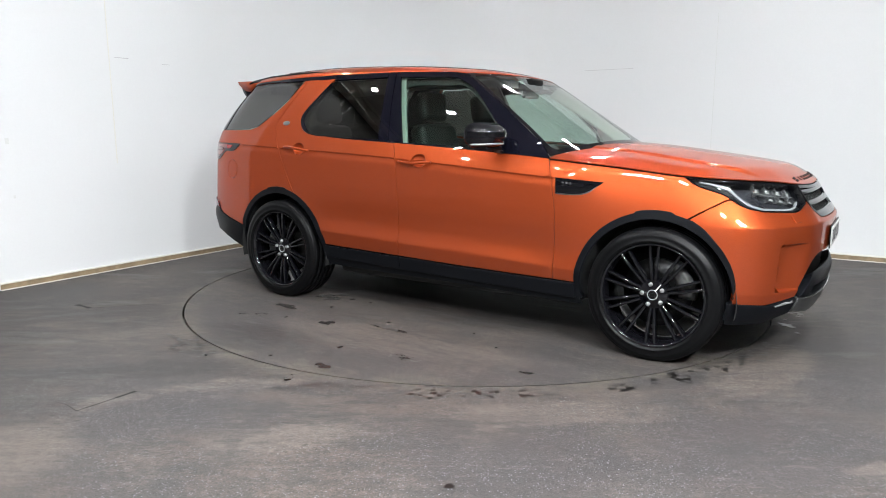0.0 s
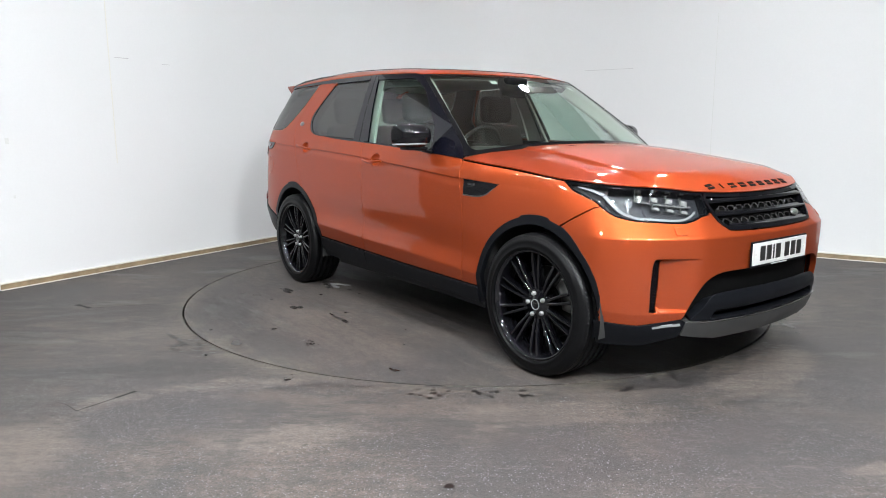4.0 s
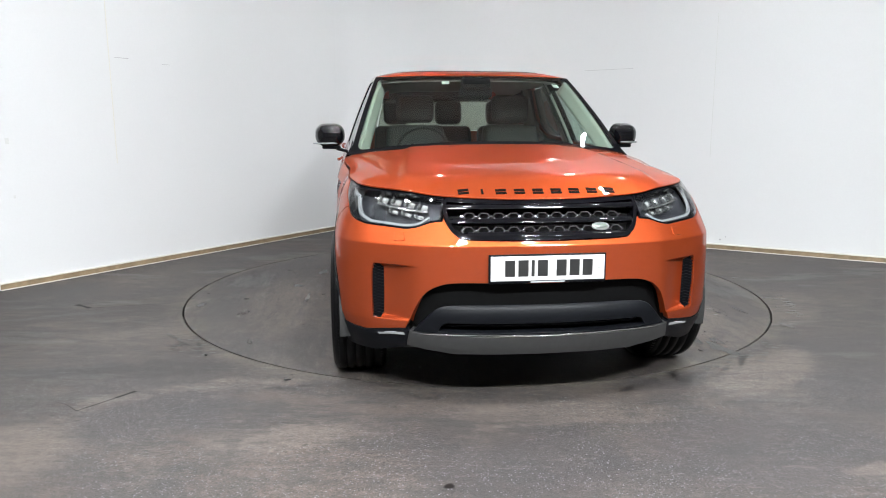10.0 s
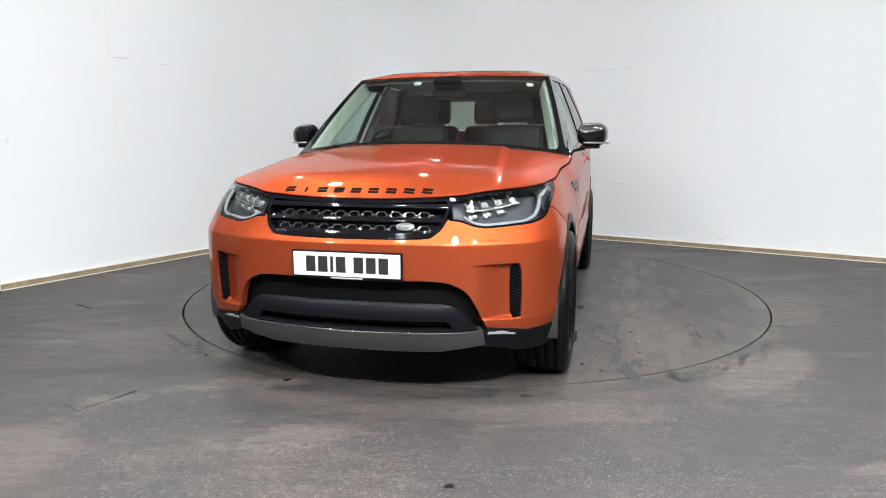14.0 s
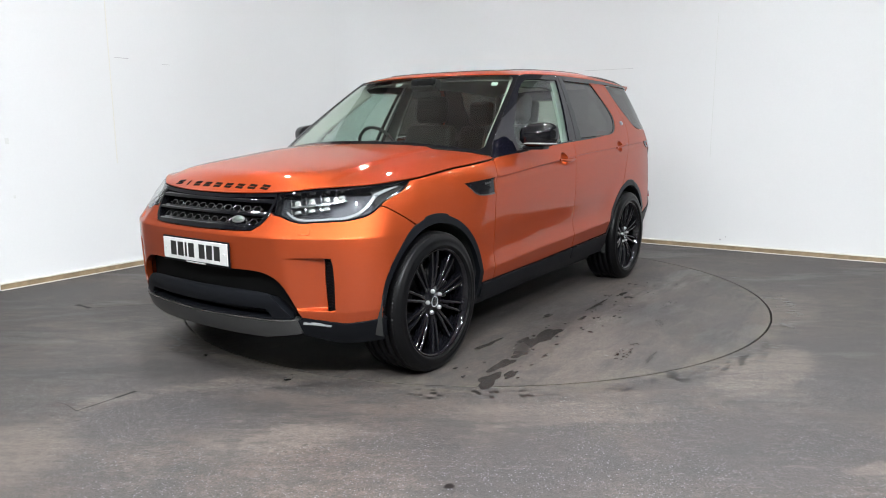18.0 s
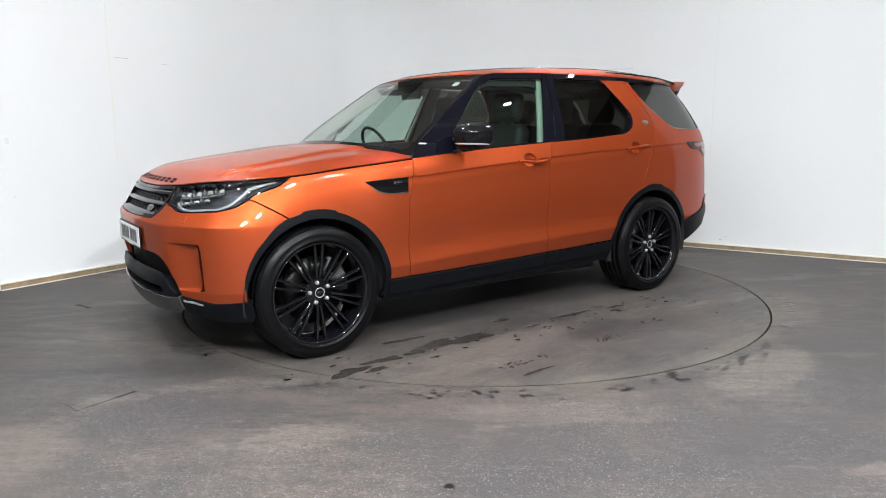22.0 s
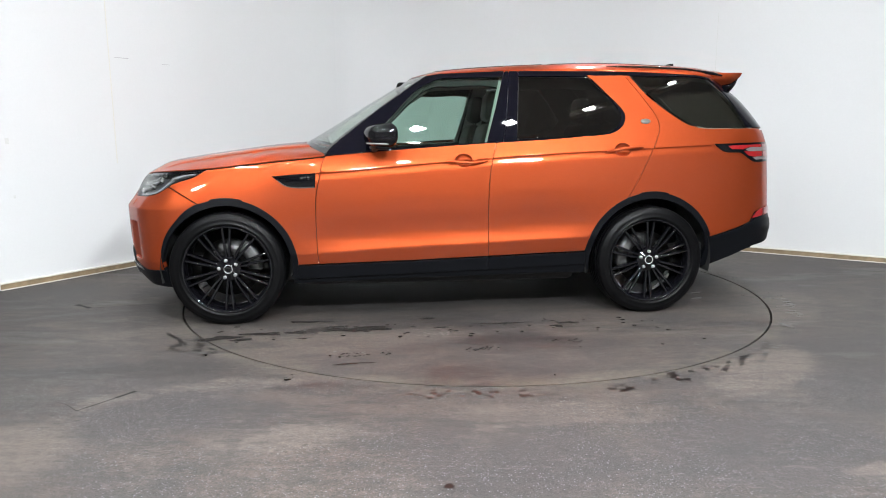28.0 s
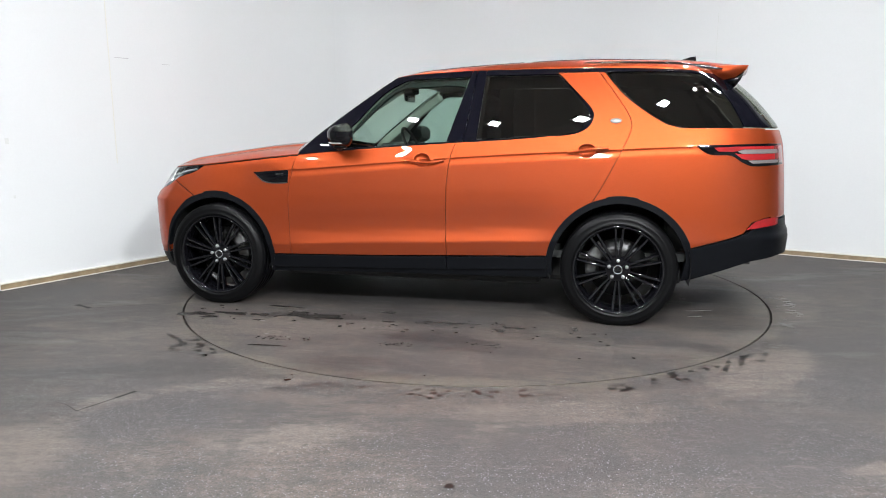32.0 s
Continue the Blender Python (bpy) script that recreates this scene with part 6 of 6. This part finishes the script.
WATER = surface("puddle_water", (0.05, 0.046, 0.043), 0.06, grain=12, vary=0.2, bump=0.05, rough_vary=0.03)
PUDDLES = [(-1.13, -0.80, 0.10, 0.045, 0.3), (-1.02, -0.84, 0.05, 0.02, 0.6), (-1.08, -0.72, 0.06, 0.018, 0.2), (-2.0, 0.62, 0.05, 0.012, 0.1), (-2.05, 0.45, 0.06, 0.012, 0.2)]
DRIP = surface("wet_drip", (0.0085, 0.0074, 0.007), 0.3, spec=0.2, grain=30, vary=0.2, bump=0.1)
rng = random.Random(7)


def blob(bm, x, y, z, rx, ry, turn, n=11, rough=0.3):
    """A flat uneven spot."""
    c, s = math.cos(turn), math.sin(turn)
    z += rng.uniform(0, 0.0016)
    vs = []
    ph = [rng.uniform(0, 6.3) for _ in range(3)]
    for i in range(n):
        a = 2 * math.pi * i / n
        k = 1 + rough * (0.5 * math.sin(2 * a + ph[0]) + 0.35 * math.sin(3 * a + ph[1]) + 0.25 * math.sin(5 * a + ph[2]))
        px_, py_ = rx * k * math.cos(a), ry * k * math.sin(a)
        vs.append(bm.verts.new((x + c * px_ - s * py_, y + s * px_ + c * py_, z)))
    bm.faces.new(vs)


def tread_print(bm, x, y, length, width, turn, count, z):
    """A patch of small damp dots left by a tyre's tread."""
    c, d = math.cos(turn), math.sin(turn)
    for _ in range(count):
        a, b = rng.uniform(-length, length), rng.uniform(-width, width)
        q = rng.uniform(0.003, 0.0068)
        blob(bm, x + c * a - d * b, y + d * a + c * b, z, q * 1.5, q, turn + rng.uniform(-0.4, 0.4), 8)


bm = bmesh.new()
for a0, a1, count, spread in ((-99, -70, 30, 0.05), (-72, -38, 44, 0.05), (-116, -99, 10, 0.05), (-140, -128, 22, 0.07)):
    for k in range(count):
        a = radians(rng.uniform(a0, a1))
        r = 2.275 + abs(rng.gauss(0, spread)) + rng.choice((0, 0.04, 0.10))
        q = rng.uniform(0.007, 0.0165)
        blob(bm, r * math.cos(a), r * math.sin(a), 0.002, q * 1.35, q * 0.95, rng.uniform(-0.3, 0.3))
for k in range(9):
    t = k / 8
    blob(bm, -1.954 + 0.183 * t + rng.gauss(0, 0.008), -1.381 - 0.199 * t, 0.0016, 0.018, 0.010, -0.6, 12, 0.5)
for k in range(12):
    q = rng.uniform(0.006, 0.011)
    blob(bm, rng.gauss(-1.70, 0.12), rng.gauss(-1.70, 0.10), 0.0014, q * 1.4, q * 0.8, 0.2)
tread_print(bm, -0.908, -2.306, 0.10, 0.035, 0.1, 34, 0.0014)
tread_print(bm, -0.768, -2.244, 0.08, 0.030, 0.2, 26, 0.0014)
tread_print(bm, -1.10, -2.16, 0.16, 0.06, 0.15, 26, 0.0014)
blob(bm, -0.081, -3.26, 0.0016, 0.022, 0.016, 0.3)
tagged(part("water_drips", bm, DRIP, None, "", False), "dark wet drips and tyre marks on the concrete", "water drips", kind="stuff")

# the turntable's own marks turn with it
bm = bmesh.new()
for k in range(55):
    x = rng.uniform(-1.2, 2.0)
    y = rng.choice((1.08, 1.15, 1.26)) + rng.gauss(0, 0.05)
    if math.hypot(x, y) < 2.2:
        q = rng.uniform(0.005, 0.014)
        blob(bm, x, y, 0.0012, q * 1.6, q * 0.85, rng.uniform(-0.3, 0.1))
for x, y, rx, ry in ((0.97, 1.110, 0.235, 0.060), (1.10, 1.06, 0.12, 0.035), (1.30, 1.150, 0.075, 0.030), (1.53, 1.153, 0.10, 0.042), (1.78, 1.22, 0.12, 0.045), (1.64, 1.27, 0.07, 0.025), (1.246, 1.287, 0.05, 0.012), (0.74, 1.140, 0.05, 0.012), (-0.03, 1.075, 0.20, 0.012), (1.25, 0.90, 0.12, 0.022), (-0.40, 1.187, 0.04, 0.028), (-0.495, 1.107, 0.055, 0.022),
                     (0.367, 1.132, 0.05, 0.018), (0.448, 0.906, 0.07, 0.018), (-0.86, -1.26, 0.12, 0.03), (-0.29, -1.44, 0.06, 0.035), (0.30, -2.11, 0.05, 0.03), (1.30, -1.60, 0.03, 0.02), (0.17, -1.33, 0.18, 0.012), (0.95, 1.80, 0.10, 0.012)):
    blob(bm, x, y, 0.0014, rx, ry, rng.uniform(-0.06, 0.06), 40, 0.55)
for k in range(30):
    a, r = rng.uniform(0, 6.28), 2.2 * math.sqrt(rng.uniform(0.15, 0.95))
    q = rng.uniform(0.005, 0.018)
    blob(bm, r * math.cos(a), r * math.sin(a), 0.0012, q * 1.3, q * 0.9, a)
for x, y, turn, count in ((0.975, 1.645, 0.15, 34), (0.83, 1.637, 0.1, 16), (0.165, 1.61, 0.1, 34), (-0.35, 1.50, -0.2, 20), (-0.9, -1.55, 0.3, 26), (0.6, -1.75, 0.0, 26)):
    tread_print(bm, x, y, 0.11, 0.035, turn, count, 0.0012)
tagged(part("wet_mark", bm, WET, turntable, "wet drips under the car", False), kind="stuff")


bm = bmesh.new()
for x, y, rx, ry, turn in PUDDLES:
    blob(bm, x + 0.320, y - 0.070, 0.0016, rx, ry, turn, 30, 0.8)
tagged(part("puddle", bm, WATER, turntable, "shallow clear water puddle beside the rear tyre", False), kind="stuff")


bm = bmesh.new()
for k in range(34):
    a = radians(rng.gauss(-8, 9))
    q = rng.uniform(0.006, 0.02)
    r = rng.uniform(2.29, 2.44)
    blob(bm, r * math.cos(a), r * math.sin(a), 0.0016, q * 1.6, q * 0.7, rng.uniform(-0.5, 0.5))
tagged(part("water_splash", bm, WATER, None, "", False), "small clear water splashes beside the turntable", "water splash", kind="stuff")


def line_mark(bm, pts, w, z=0.0015):
    pts = [Vector((*p, 0)) for p in pts]
    prev = None
    for i, p in enumerate(pts):
        d = (pts[min(i + 1, len(pts) - 1)] - pts[max(i - 1, 0)]).normalized()
        s = Vector((-d.y, d.x, 0)) * w * rng.uniform(0.5, 1.3)
        row = (bm.verts.new((p.x + s.x, p.y + s.y, z)), bm.verts.new((p.x - s.x, p.y - s.y, z)))
        if prev:
            bm.faces.new((prev[0], prev[1], row[1], row[0]))
        prev = row


bm = bmesh.new()
for k in range(9):
    r, a0 = rng.uniform(0.7, 2.15), rng.uniform(0, 6.28)
    span = rng.uniform(0.05, 0.22)
    line_mark(bm, [(r * math.cos(a0 + span * q / 6) + 0.01 * q * math.sin(a0), r * math.sin(a0 + span * q / 6)) for q in range(7)], rng.uniform(0.0008, 0.0018), 0.0010)
for k in range(60):
    blob(bm, 0.34 + rng.gauss(0, 0.10), 1.28 + rng.gauss(0, 0.02), 0.0011, rng.uniform(0.004, 0.012), 0.003, rng.uniform(-0.4, 0.4), 7)
tagged(part("scuff_mark", bm, RUBBED, turntable, "pale tyre scuffs on the turntable", False), kind="stuff")
bm = bmesh.new()
line_mark(bm, [(-2.983, -0.655), (-2.90, -0.70), (-2.82, -0.752)], 0.018)
line_mark(bm, [(-2.82, -0.752), (-2.68, -0.70), (-2.546, -0.659), (-2.40, -0.62)], 0.004)
line_mark(bm, [(-2.983, -0.655), (-2.85, -0.60), (-2.70, -0.56)], 0.003)
line_mark(bm, [(-1.844, -2.63), (-1.79, -2.545), (-1.74, -2.465)], 0.005)
line_mark(bm, [(-1.74, -2.465), (-1.71, -2.415), (-1.685, -2.375)], 0.015)
line_mark(bm, [(-2.002, -2.526), (-1.93, -2.56), (-1.844, -2.63)], 0.002)
tagged(part("floor_cracks", bm, CRACK, None, "", False), "short dark cracks round old floor patches", "cracks", kind="stuff")


def wall_mark(name, a, b, z, length, high, material, first, label):
    """A thin mark on the first (west) or second (north) wall, at its distance along it."""
    ob = block(name, (0, 0, 0), (length, 0.0015, high), material)
    u, p = (-UP_L, room_point(a, 0.0005, z)) if first else (UP_R, room_point(0.0005, b, z))
    nrm = UP_R if first else -UP_L
    ob.matrix_basis = Matrix.Translation(p) @ Matrix((u, nrm, Vector((0, 0, 1)))).transposed().to_4x4()
    return tagged(ob, label, "wall mark")


wall_mark("wall_seam", 4.065, 0, 1.0, 0.010, WHITE_H - 1.01, PALE_BEAD, True, "thin raised vertical seam on the white wall")
wall_mark("wall_scratch", 3.875, 0, 1.958, 0.145, 0.006, SCUFF, True, "thin grey scratch on the white wall")
wall_mark("wall_scratch", 3.43, 0, 1.935, 0.09, 0.004, SCUFF, True, "thin grey scratch on the white wall")
wall_mark("wall_scratch", 0, 2.99, 1.975, 0.58, 0.004, SCUFF, False, "long thin grey scratch on the white wall")
wall_mark("wall_scratch", 0, 3.38, 0.672, 0.28, 0.004, SCUFF, False, "thin grey scratch on the white wall")
wall_mark("wall_seam", 0, 4.45, 1.0, 0.006, 1.5, FAINT, False, "faint vertical paint seam on the white wall")
wall_mark("wall_stain", 0, 4.60, 0.10, 0.022, 0.016, SCUFF, False, "small grey stain above the skirting board")
wall_mark("wall_stain", 0, 4.66, 0.135, 0.012, 0.012, SCUFF, False, "small grey stain above the skirting board")
wall_mark("wall_stain", 5.01, 0, 1.19, 0.03, 0.05, FAINT, True, "small faint stain on the white wall")
wall_mark("wall_stain", 5.0, 0, 0.745, 0.018, 0.025, FAINT, True, "small faint stain on the white wall")


# ---- what moves: the turntable with the car on it ----
def motions():
    turns = [-30.87, -40.9, -50.95, -60.9, -70.88, -80.93, -91.08, -101.36, -111.68, -122.0, -132.1, -142.14, -152.14, -161.97, -171.53, -180.91, -190.5]
    car_rows, table_rows = [], []
    for i, a in enumerate(turns):
        m = pose(0, 0, 0, 0, 0, a)
        table_rows.append((2.0 * i, m))
        car_rows.append((2.0 * i, m @ pose(0.320, -0.070, 0)))
    walk(turntable, table_rows)
    walk(car, car_rows)


motions()
